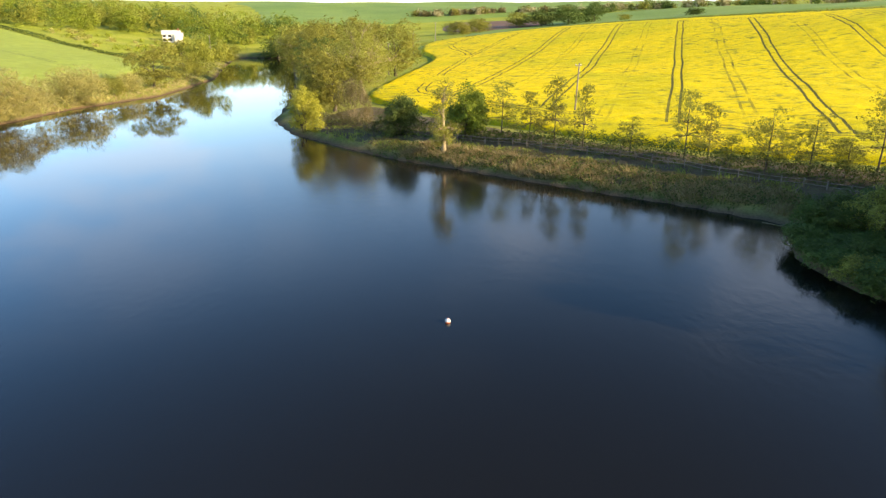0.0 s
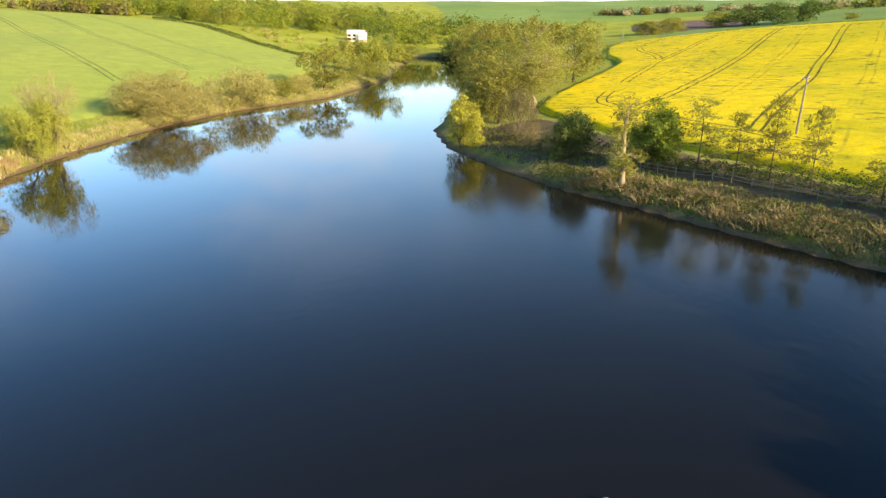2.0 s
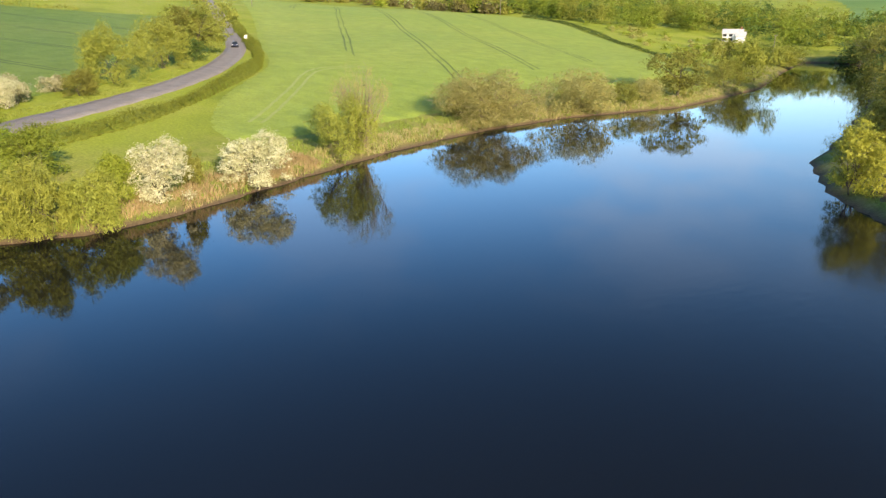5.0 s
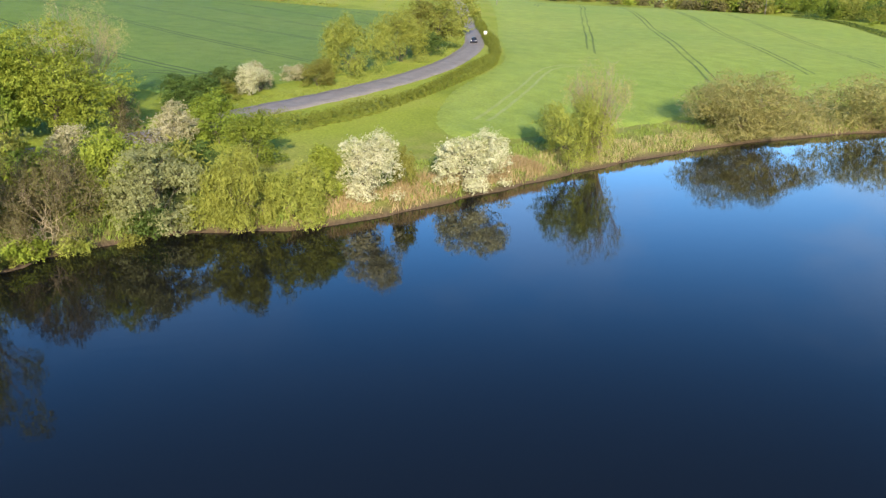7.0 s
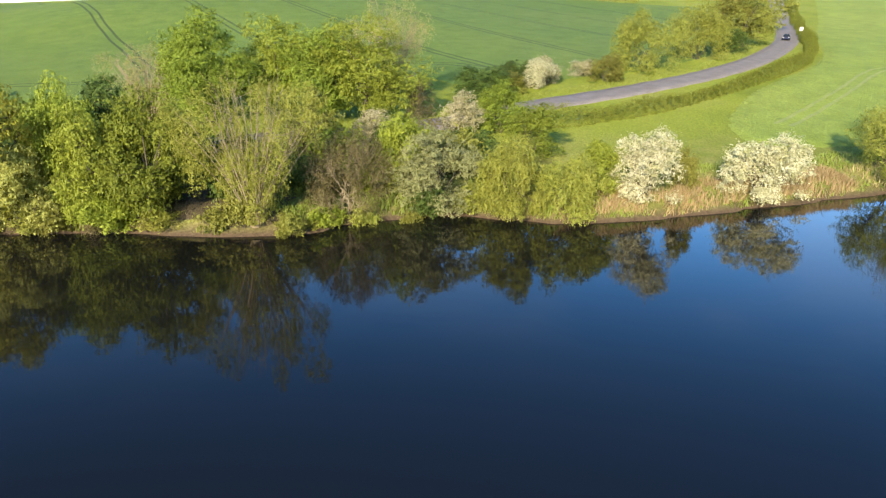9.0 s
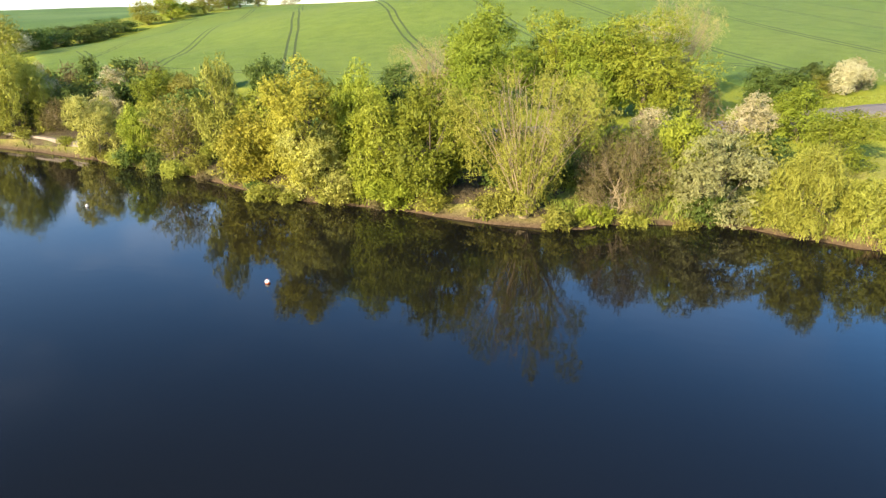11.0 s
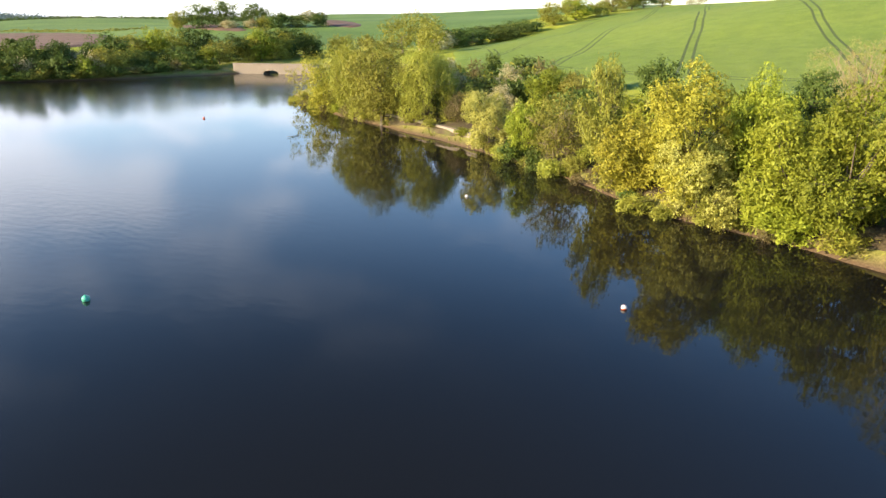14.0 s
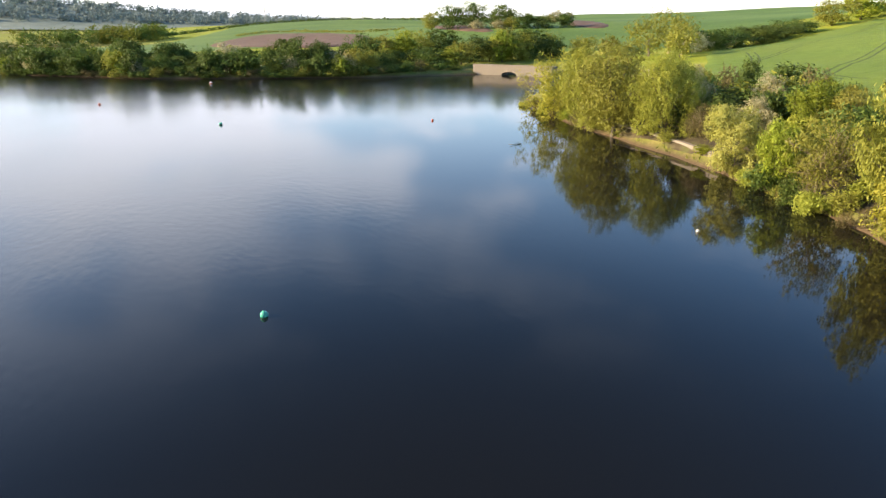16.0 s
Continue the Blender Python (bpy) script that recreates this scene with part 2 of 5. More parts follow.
def crop_material(name, top, ruts, patches, scale, lane, gap, half, strength, ringed=1.0, faint=0.0, lane_from=13.0, thin=0.0):
    """A crop with wheel tracks: lane is one track (x, y, dx, dy), gap the sprayer's width. The attribute edge is the way in from the field's edge."""
    mat, nt, bsdf, _ = nodes_of(name)
    col, fac = noise_ramp(nt, scale, top, detail=5.0)
    big, _ = noise_ramp(nt, 0.018, patches)
    col = blend(nt, col, big, 0.55, "MULTIPLY")
    fine, ffac = noise_ramp(nt, 2.2, [(0.28, (0.62, 0.62, 0.55)), (0.6, (1, 1, 1))], detail=6.0, rough=0.7)
    col = blend(nt, col, fine, 0.8, "MULTIPLY")
    if thin:
        # thin stands along the drill rows, where the green shows between the flowers
        streak = math.atan2(lane[3], lane[2])
        rows, _ = noise_ramp(nt, 0.62, [(0.52, (0, 0, 0)), (0.66, (1, 1, 1))], detail=6.0, rough=0.65, stretch=((0.45, 1.0, 1.0), -streak))
        spots, _ = noise_ramp(nt, 0.03, [(0.42, (0.15, 0.15, 0.15)), (0.57, (1, 1, 1))], detail=3.0)
        col = blend(nt, col, (0.17, 0.19, 0.022), calc(nt, "MULTIPLY", calc(nt, "MULTIPLY", rows, spots), thin))
    co, at, sep = nt.nodes.new("ShaderNodeTexCoord"), nt.nodes.new("ShaderNodeAttribute"), nt.nodes.new("ShaderNodeSeparateXYZ")
    at.attribute_name = "edge"
    nt.links.new(co.outputs["Object"], sep.inputs[0])
    x, y, dx, dy = lane
    m = math.hypot(dx, dy)
    across = calc(nt, "ADD", calc(nt, "MULTIPLY", sep.outputs["X"], -dy / m), calc(nt, "MULTIPLY", sep.outputs["Y"], dx / m))
    worn = node(nt, "ShaderNodeTexNoise", Scale=0.022, Detail=1.0)
    nt.links.new(co.outputs["Object"], worn.inputs["Vector"])
    across = calc(nt, "ADD", across, (x * dy - y * dx) / m + gap * 100.5)
    across = calc(nt, "ADD", across, calc(nt, "MULTIPLY", worn.outputs["Fac"], 2.4))
    lane_at = calc(nt, "ABSOLUTE", calc(nt, "SUBTRACT", calc(nt, "MODULO", across, gap), gap / 2 + 1.2))
    wheel = calc(nt, "LESS_THAN", calc(nt, "ABSOLUTE", calc(nt, "SUBTRACT", lane_at, 0.95)), half)
    wheel = calc(nt, "MULTIPLY", wheel, calc(nt, "GREATER_THAN", at.outputs["Fac"], lane_from))
    if faint:
        # older, half overgrown tracks between the fresh ones
        old = calc(nt, "ABSOLUTE", calc(nt, "SUBTRACT", calc(nt, "MODULO", calc(nt, "ADD", across, gap / 2), gap), gap / 2 + 1.2))
        old = calc(nt, "LESS_THAN", calc(nt, "ABSOLUTE", calc(nt, "SUBTRACT", old, 0.95)), half)
        broken = node(nt, "ShaderNodeTexNoise", Scale=0.11, Detail=3.0)
        nt.links.new(co.outputs["Object"], broken.inputs["Vector"])
        old = calc(nt, "MULTIPLY", old, calc(nt, "MULTIPLY", calc(nt, "MULTIPLY_ADD", broken.outputs["Fac"], 2.0, -0.72), faint))
        wheel = calc(nt, "MAXIMUM", wheel, calc(nt, "MULTIPLY", old, calc(nt, "GREATER_THAN", at.outputs["Fac"], 9.0)))
    ring_at = calc(nt, "ABSOLUTE", calc(nt, "SUBTRACT", calc(nt, "ADD", at.outputs["Fac"], calc(nt, "MULTIPLY", worn.outputs["Fac"], 1.5)), 13.5))
    ring = calc(nt, "LESS_THAN", calc(nt, "ABSOLUTE", calc(nt, "SUBTRACT", ring_at, 0.95)), half * 0.8)
    ring = calc(nt, "MULTIPLY", ring, calc(nt, "MULTIPLY", calc(nt, "GREATER_THAN", worn.outputs["Fac"], 0.47), ringed))
    gone = calc(nt, "MULTIPLY", calc(nt, "MAXIMUM", wheel, ring), calc(nt, "MULTIPLY", worn.outputs["Fac"], 2 * strength))
    gone = calc(nt, "MINIMUM", gone, 1.0)
    col = blend(nt, col, ruts, gone)
    nt.links.new(col, bsdf.inputs["Base Color"])
    bsdf.inputs["Roughness"].default_value, bsdf.inputs["Specular IOR Level"].default_value = 0.9, 0.15
    bump(nt, bsdf, ffac, 0.7, 0.3)
    return mat


GRASS = ground_material()
WATER = water_material()
WHEAT_MIX = ([(0.3, (0.19, 0.295, 0.052)), (0.7, (0.26, 0.375, 0.068))], (0.07, 0.10, 0.03), [(0.35, (0.8, 0.85, 0.8)), (0.65, (1.15, 1.0, 1.0))], 0.25)
LANE_LAKE, LANE_HILL, LANE_RAPE = (-116, 164, -0.79, 0.61), (-154, -26, -0.90, -0.44), (43, 133, 0.302, 0.953)
WHEAT = crop_material("young_wheat", [(0.3, (0.255, 0.335, 0.055)), (0.7, (0.335, 0.42, 0.07))], *WHEAT_MIX[1:], LANE_LAKE, 24.5, 0.3, 0.6, ringed=0.0, lane_from=24.0)
WHEAT_HILL = crop_material("young_wheat_on_the_hill", [(0.3, (0.14, 0.215, 0.038)), (0.7, (0.19, 0.275, 0.05))], *WHEAT_MIX[1:], LANE_HILL, 27.0, 0.3, 1.0)
RAPE = crop_material("rape_in_flower", [(0.29, (0.20, 0.21, 0.02)), (0.38, (0.68, 0.54, 0.006)), (0.7, (0.84, 0.655, 0.004))], (0.085, 0.085, 0.018),
                     [(0.38, (0.50, 0.68, 0.9)), (0.5, (1.0, 1.0, 1.0))], 0.35, LANE_RAPE, 23.0, 0.24, 1.0, faint=0.85, thin=1.0)
# far hill: distance haze is mixed into the base colour
FAR_LAND = surface("haze_tinted_land", 0.01, [(0.3, (0.15, 0.20, 0.165)), (0.7, (0.24, 0.28, 0.21))], fine=0.06, depth=0.5)
DEEP_PASTURE = surface("lush_pasture", 0.02, [(0.3, (0.085, 0.17, 0.025)), (0.7, (0.15, 0.24, 0.04))], fine=0.5, depth=0.1)
LITTER = surface("dead_leaves_and_soil", 0.5, [(0.3, (0.075, 0.055, 0.032)), (0.55, (0.12, 0.095, 0.045)), (0.7, (0.13, 0.13, 0.04))], fine=5.0, bump_by=0.8, depth=0.2)
PALE_TRACK = surface("trodden_pale_crop", 0.4, [(0.3, (0.30, 0.36, 0.075)), (0.7, (0.38, 0.41, 0.11))], fine=4.0, depth=0.05)
SOIL = surface("ploughed_soil", 0.12, [(0.3, (0.13, 0.075, 0.05)), (0.7, (0.21, 0.13, 0.085))], fine=2.0, depth=0.15)
PASTURE = surface("pasture", 0.02, [(0.3, (0.13, 0.24, 0.03)), (0.7, (0.22, 0.32, 0.05))], fine=0.5, depth=0.1)
ASPHALT = surface("worn_asphalt", 0.5, [(0.3, (0.23, 0.20, 0.175)), (0.7, (0.31, 0.27, 0.24))], fine=8.0, depth=0.01)
BARK = surface("bark", 2.0, [(0.3, (0.07, 0.055, 0.04)), (0.7, (0.17, 0.14, 0.10))], fine=14.0, depth=0.04)
PALE_BARK = surface("pale_bark", 2.0, [(0.3, (0.27, 0.21, 0.12)), (0.7, (0.42, 0.34, 0.20))], fine=14.0, depth=0.03)
STONE = surface("pale_stone", 0.7, [(0.3, (0.25, 0.21, 0.16)), (0.7, (0.39, 0.335, 0.265))], fine=6.0, depth=0.05)
PALE_ROOF = surface("pale_roof_felt", 0.9, [(0.3, (0.52, 0.50, 0.48)), (0.7, (0.64, 0.62, 0.60))], fine=6.0, depth=0.02)
RENDER_WHITE = surface("white_render", 0.8, [(0.3, (0.72, 0.70, 0.66)), (0.7, (0.82, 0.81, 0.78))], fine=7.0, depth=0.01)
BRICK_RED = surface("red_brick", 0.8, [(0.3, (0.24, 0.11, 0.075)), (0.7, (0.33, 0.17, 0.11))], fine=7.0, depth=0.02)
SLATE = surface("roof_slate", 0.9, [(0.3, (0.10, 0.085, 0.08)), (0.7, (0.18, 0.15, 0.14))], fine=6.0, depth=0.03)
TIMBER = surface("weathered_timber", 1.5, [(0.3, (0.17, 0.14, 0.11)), (0.7, (0.30, 0.26, 0.21))], fine=16.0, depth=0.01)
DARK_GLASS = surface("dark_window_glass", 0.5, [(0.3, (0.02, 0.025, 0.03)), (0.7, (0.03, 0.035, 0.04))], rough=0.08, bump_by=0.0, spec=0.5)
STEEL = surface("galvanised_steel", 1.0, [(0.3, (0.30, 0.31, 0.32)), (0.7, (0.40, 0.41, 0.42))], rough=0.5, metal=0.7)
ORANGE = surface("faded_orange_plastic", 3.0, [(0.3, (0.60, 0.10, 0.035)), (0.7, (0.72, 0.16, 0.06))], rough=0.4, depth=0.002)
WHITE_PLASTIC = surface("white_plastic", 3.0, [(0.3, (0.70, 0.66, 0.60)), (0.7, (0.82, 0.80, 0.76))], rough=0.35, depth=0.002)
GREEN_PLASTIC = surface("sea_green_plastic", 3.0, [(0.3, (0.07, 0.50, 0.33)), (0.7, (0.11, 0.60, 0.40))], rough=0.35, depth=0.002)
CAR_PAINT = surface("dark_blue_car_paint", 1.0, [(0.3, (0.02, 0.025, 0.05)), (0.7, (0.03, 0.035, 0.07))], rough=0.2, bump_by=0.0, spec=0.6)
TYRE = surface("tyre_rubber", 4.0, [(0.3, (0.015, 0.015, 0.015)), (0.7, (0.03, 0.03, 0.03))], rough=0.9)

LEAF = {
    "spring_green": leaf_material("spring_green_leaves", (0.175, 0.21, 0.018), (0.375, 0.41, 0.05)),
    "bright_green": leaf_material("bright_green_leaves", (0.12, 0.155, 0.014), (0.291, 0.335, 0.039)),
    "golden": leaf_material("golden_green_leaves", (0.245, 0.235, 0.022), (0.445, 0.425, 0.063)),
    "olive": leaf_material("olive_leaves", (0.16, 0.165, 0.022), (0.345, 0.335, 0.066)),
    "willow": leaf_material("pale_willow_leaves", (0.23, 0.25, 0.035), (0.42, 0.43, 0.075)),
    "silver": leaf_material("silver_green_leaves", (0.175, 0.175, 0.065), (0.37, 0.36, 0.15)),
    "dusky": leaf_material("dusky_brown_green_leaves", (0.10, 0.085, 0.03), (0.22, 0.185, 0.075)),
    "sallow": leaf_material("sallow_leaves", (0.25, 0.235, 0.06), (0.54, 0.49, 0.17)),
    "cream": leaf_material("cream_green_leaves", (0.281, 0.28, 0.0546), (0.541, 0.52, 0.148)),
    "hedge": leaf_material("hedge_leaves", (0.12, 0.14, 0.0156), (0.281, 0.285, 0.039)),
    # also carries shade by colour on the bank scrub and far bank
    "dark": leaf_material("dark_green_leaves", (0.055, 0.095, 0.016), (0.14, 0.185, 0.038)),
    "blossom": leaf_material("white_blossom", (0.34, 0.345, 0.12), (0.84, 0.78, 0.54), through=0.25, tint=0.06),
    "pink": leaf_material("fading_blossom", (0.22, 0.22, 0.06), (0.66, 0.58, 0.38), through=0.25, tint=0.1),
    # distance haze put into the leaf colour of the far woods
    "ridge": leaf_material("haze_tinted_woods", (0.11, 0.15, 0.135), (0.19, 0.235, 0.215), through=0.2),
    "straw": leaf_material("dry_reed_blades", (0.24, 0.19, 0.075), (0.44, 0.36, 0.17), through=0.2),
    "red_reed": leaf_material("reddish_reed_blades", (0.27, 0.18, 0.085), (0.44, 0.33, 0.16), through=0.2),
    "sward": leaf_material("tall_grass_blades", (0.17, 0.21, 0.03), (0.29, 0.32, 0.06), through=0.25),
}


# ---- building helpers ----
def mesh_of(name, verts, faces, mat, smooth=False):
    me = bpy.data.meshes.new(name)
    if isinstance(faces, np.ndarray):
        verts = np.asarray(verts, np.float32)
        n, k = faces.shape
        me.vertices.add(len(verts))
        me.vertices.foreach_set("co", verts.ravel())
        me.loops.add(n * k)
        me.loops.foreach_set("vertex_index", faces.astype(np.int32).ravel())
        me.polygons.add(n)
        me.polygons.foreach_set("loop_start", np.arange(0, n * k, k, dtype=np.int32))
        me.update(calc_edges=True)
    else:
        me.from_pydata([tuple(v) for v in verts], [], [tuple(f) for f in faces])
    me.materials.append(mat)
    me.polygons.foreach_set("use_smooth", [smooth] * len(me.polygons))
    me.update()
    return me


def part(name, bm, mat, parent, label=""):
    me = bpy.data.meshes.new(name)
    bm.to_mesh(me)
    bm.free()
    me.materials.append(mat)
    ob = new(name, me)
    ob.parent = parent
    return tagged(ob, label)


def add_box(bm, x0, y0, z0, x1, y1, z1, bevel=0.0):
    made = bmesh.ops.create_cube(bm, size=1.0, matrix=Matrix.LocRotScale(((x0 + x1) / 2, (y0 + y1) / 2, (z0 + z1) / 2), None, (x1 - x0, y1 - y0, z1 - z0)))
    if bevel:
        edges = list({e for v in made["verts"] for e in v.link_edges})
        bmesh.ops.bevel(bm, geom=edges, offset=bevel, segments=2, affect="EDGES", profile=0.5)
    return bm


def boxed(*dims, bevel=0.0):
    return add_box(bmesh.new(), *dims, bevel=bevel)


def tube(path, radii, sides=6):
    """Verts and faces of a tapered tube along a path."""
    verts, faces = [], []
    for i, p in enumerate(path):
        a, b = path[max(i - 1, 0)], path[min(i + 1, len(path) - 1)]
        d = (Vector(b) - Vector(a)).normalized()
        u = d.orthogonal().normalized()
        w = d.cross(u)
        for k in range(sides):
            t = 2 * math.pi * k / sides
            verts.append(Vector(p) + (u * math.cos(t) + w * math.sin(t)) * radii[i])
    for i in range(len(path) - 1):
        for k in range(sides):
            m = (k + 1) % sides
            faces.append((i * sides + k, i * sides + m, (i + 1) * sides + m, (i + 1) * sides + k))
    faces.append(tuple(range((len(path) - 1) * sides, len(path) * sides)))
    return verts, faces


class Pile:
    """Collects verts and faces of many tubes."""

    def __init__(self):
        self.verts, self.faces = [], []

    def add(self, verts, faces):
        n = len(self.verts)
        self.verts += list(verts)
        self.faces += [tuple(i + n for i in f) for f in faces]


def cards(rng, centres, outward, size, long=1.7, loose=0.8, rise=0.0):
    """Leaf sprays: pointed blades round the centres, turned loosely outward."""
    n = len(centres)
    normal = outward + rng.normal(0, loose, (n, 3))
    normal /= np.linalg.norm(normal, axis=1)[:, None] + 1e-9
    side = np.cross(normal, rng.normal(0, 1, (n, 3)))
    if rise:
        side /= np.linalg.norm(side, axis=1)[:, None] + 1e-9
        side += outward * 0.6 * rise + np.array([0, 0, rise])
        side -= normal * (side * normal).sum(1)[:, None]
    side /= np.linalg.norm(side, axis=1)[:, None] + 1e-9
    other = np.cross(normal, side)
    s = size * rng.uniform(0.6, 1.3, (n, 1))
    leaf = np.stack([centres - side * s * long * 0.5 - other * s * 0.5, centres - side * s * long * 0.5 + other * s * 0.5, centres + side * s * long * 0.5 + normal * s * 0.15], axis=1)
    return leaf.reshape(-1, 3), np.arange(n * 3).reshape(n, 3)


SHORE = [(-113, 392), (-98, 320), (-81, 251), (-78, 195), (-87, 165), (-89, 140), (-86, 115), (-82, 99), (-79, 88),
         (-75, 73), (-74.5, 64), (-78, 55), (-77, 46), (-73, 41), (-73, 35), (-75, 28), (-76, 13), (-81, 3), (-85, -10),
         (-89, -25), (-92, -43), (-95, -60), (-103, -87), (-108, -97), (-128, -112), (-150, -140), (-146, -163),
         (-132, -168), (-96, -171), (-72, -181), (-33, -200), (-1, -232), (20, -262), (60, -420), (230, -400),
         (150, -150), (75, -10), (46, 30), (33, 48), (31, 58), (36, 69), (27, 77), (15, 86), (8, 92), (0, 98.5),
         (-7, 104), (-17, 115), (-28, 129), (-35, 146), (-38, 170), (-48, 231), (-73, 347), (-86, 397)]
# steepness of the land behind each part of the shore: x, y, rise per metre, how far the rise goes on
SLOPES = [(-120, 60, 0.125, 500), (-150, 200, 0.11, 500), (-330, 150, 0.125, 650), (-320, 330, 0.12, 600), (-160, 390, 0.15, 500),
          (-60, 520, 0.085, 700), (30, 150, 0.08, 420), (70, 110, 0.09, 420), (110, 300, 0.14, 600), (170, 200, 0.13, 600), (60, 470, 0.09, 700),
          (-125, -20, 0.15, 460), (-160, -90, 0.11, 400), (-230, -50, 0.17, 520), (-210, -210, 0.045, 500), (-90, -240, 0.045, 500),
          (30, -330, 0.006, 300), (20, -520, 0.004, 400), (150, -800, 0.003, 500), (70, -680, 0.003, 400), (120, -1150, 0.002, 400), (-60, -1500, 0.002, 400), (250, -1700, 0.002, 400), (500, -1100, 0.002, 400), (-250, -700, 0.045, 600),
          (200, -250, 0.03, 300)]


def shore_distance(x, y):
    """Signed distance to the lake's edge: positive on land."""
    p = np.array(SHORE, float)
    q = np.roll(p, -1, axis=0)
    best = np.full(x.shape, 1e9)
    inside = np.zeros(x.shape, bool)
    for (ax, ay), (bx, by) in zip(p, q):
        ex, ey = bx - ax, by - ay
        u = np.clip(((x - ax) * ex + (y - ay) * ey) / (ex * ex + ey * ey), 0, 1)
        best = np.minimum(best, np.hypot(x - ax - u * ex, y - ay - u * ey))
        cross = (ay > y) != (by > y)
        with np.errstate(divide="ignore", invalid="ignore"):
            inside ^= cross & (x < ax + (y - ay) * ex / (ey if ey else 1e-9))
    return np.where(inside, -best, best)


def height(x, y):
    """The land's height over the water."""
    x, y = np.asarray(x, float), np.asarray(y, float)
    d = shore_distance(x, y)
    total, rise, reach = 0, 0, 0
    for cx, cy, s, r in SLOPES:
        w = 1 / (((x - cx) ** 2 + (y - cy) ** 2) / 900 + 1) ** 1.5
        total, rise, reach = total + w, rise + w * s, reach + w * r
    rise, reach = rise / total, reach / total
    land = np.maximum(d, 0)
    wobble = np.sin(x * 0.021 + 1) * np.cos(y * 0.017) * np.minimum(land / 120, 1) * 1.6
    ripple = (np.sin(x * 0.61 + y * 0.37) + np.sin(y * 0.83 - x * 0.29)) * 0.09 * np.minimum(land / 4, 1) * np.exp(-land / 60)
    z = 1.1 * (1 - np.exp(-land / 0.9)) + rise * reach * (1 - np.exp(-land / reach)) + wobble + ripple
    return np.where(d < 0, np.maximum(d * 0.35, -2.5), z)


def level(x, y):
    return float(height(np.array([x]), np.array([y]))[0])


def nearest_on(poly, x, y, closed=True):
    """Distance to a polyline and the nearest points of it."""
    p = np.array(poly, float)
    q = np.roll(p, -1, axis=0) if closed else p[1:]
    best, bx, by = np.full(x.shape, 1e9), x.copy(), y.copy()
    for (ax, ay), (cx, cy) in zip(p, q):
        ex, ey = cx - ax, cy - ay
        u = np.clip(((x - ax) * ex + (y - ay) * ey) / (ex * ex + ey * ey), 0, 1)
        px, py = ax + u * ex, ay + u * ey
        d = np.hypot(x - px, y - py)
        closer = d < best
        best, bx, by = np.where(closer, d, best), np.where(closer, px, bx), np.where(closer, py, by)
    return best, bx, by


def within(poly, x, y):
    p = np.array(poly, float)
    ok = np.zeros(x.shape, bool)
    for (ax, ay), (bx, by) in zip(p, np.roll(p, -1, axis=0)):
        cross = (ay > y) != (by > y)
        ok ^= cross & (x < ax + (y - ay) * (bx - ax) / ((by - ay) or 1e-9))
    return ok


def rounded(poly, times=2, closed=True):
    """Corner-cutting, to round a polyline."""
    p = [tuple(v) for v in poly]
    for _ in range(times):
        q = []
        pairs = zip(p, p[1:] + p[:1]) if closed else zip(p, p[1:])
        for (ax, ay), (bx, by) in pairs:
            q += [(ax * 0.75 + bx * 0.25, ay * 0.75 + by * 0.25), (ax * 0.25 + bx * 0.75, ay * 0.25 + by * 0.75)]
        p = q if closed else [p[0]] + q + [p[-1]]
    return p


# ---- ground and water ----
def spaced(core_a, core_b, step, far_a, far_b):
    mid = list(np.arange(core_a, core_b + 0.01, step))
    left, right, s = [], [], step
    x = core_a
    while x > far_a:
        s *= 1.13
        x -= s
        left.append(x)
    x, s = core_b, step
    while x < far_b:
        s *= 1.13
        x += s
        right.append(x)
    return np.array(left[::-1] + mid + right)


def grid_faces(nx, ny):
    i, j = np.meshgrid(np.arange(nx - 1), np.arange(ny - 1), indexing="ij")
    a = (i * ny + j).ravel()
    return np.stack([a, a + ny, a + ny + 1, a + 1], axis=1)


gx, gy = np.meshgrid(spaced(-320, 75, 2.4, -3500, 3500), spaced(-215, 380, 2.4, -3500, 3500), indexing="ij")
gz = height(gx, gy)
ground = new("ground", mesh_of("ground", np.stack([gx, gy, gz], -1).reshape(-1, 3), grid_faces(*gx.shape), GRASS, smooth=True))
tagged(ground, "rough spring grass and brown mud round a lake", "ground", kind="structure")
wx, wy = np.meshgrid(np.linspace(-260, 420, 18), np.linspace(-700, 430, 28), indexing="ij")
water = new("water", mesh_of("water", np.stack([wx, wy, wx * 0], -1).reshape(-1, 3), grid_faces(*wx.shape), WATER, smooth=True))
tagged(water, "calm dark blue lake water with faint ripples", "water", kind="structure")


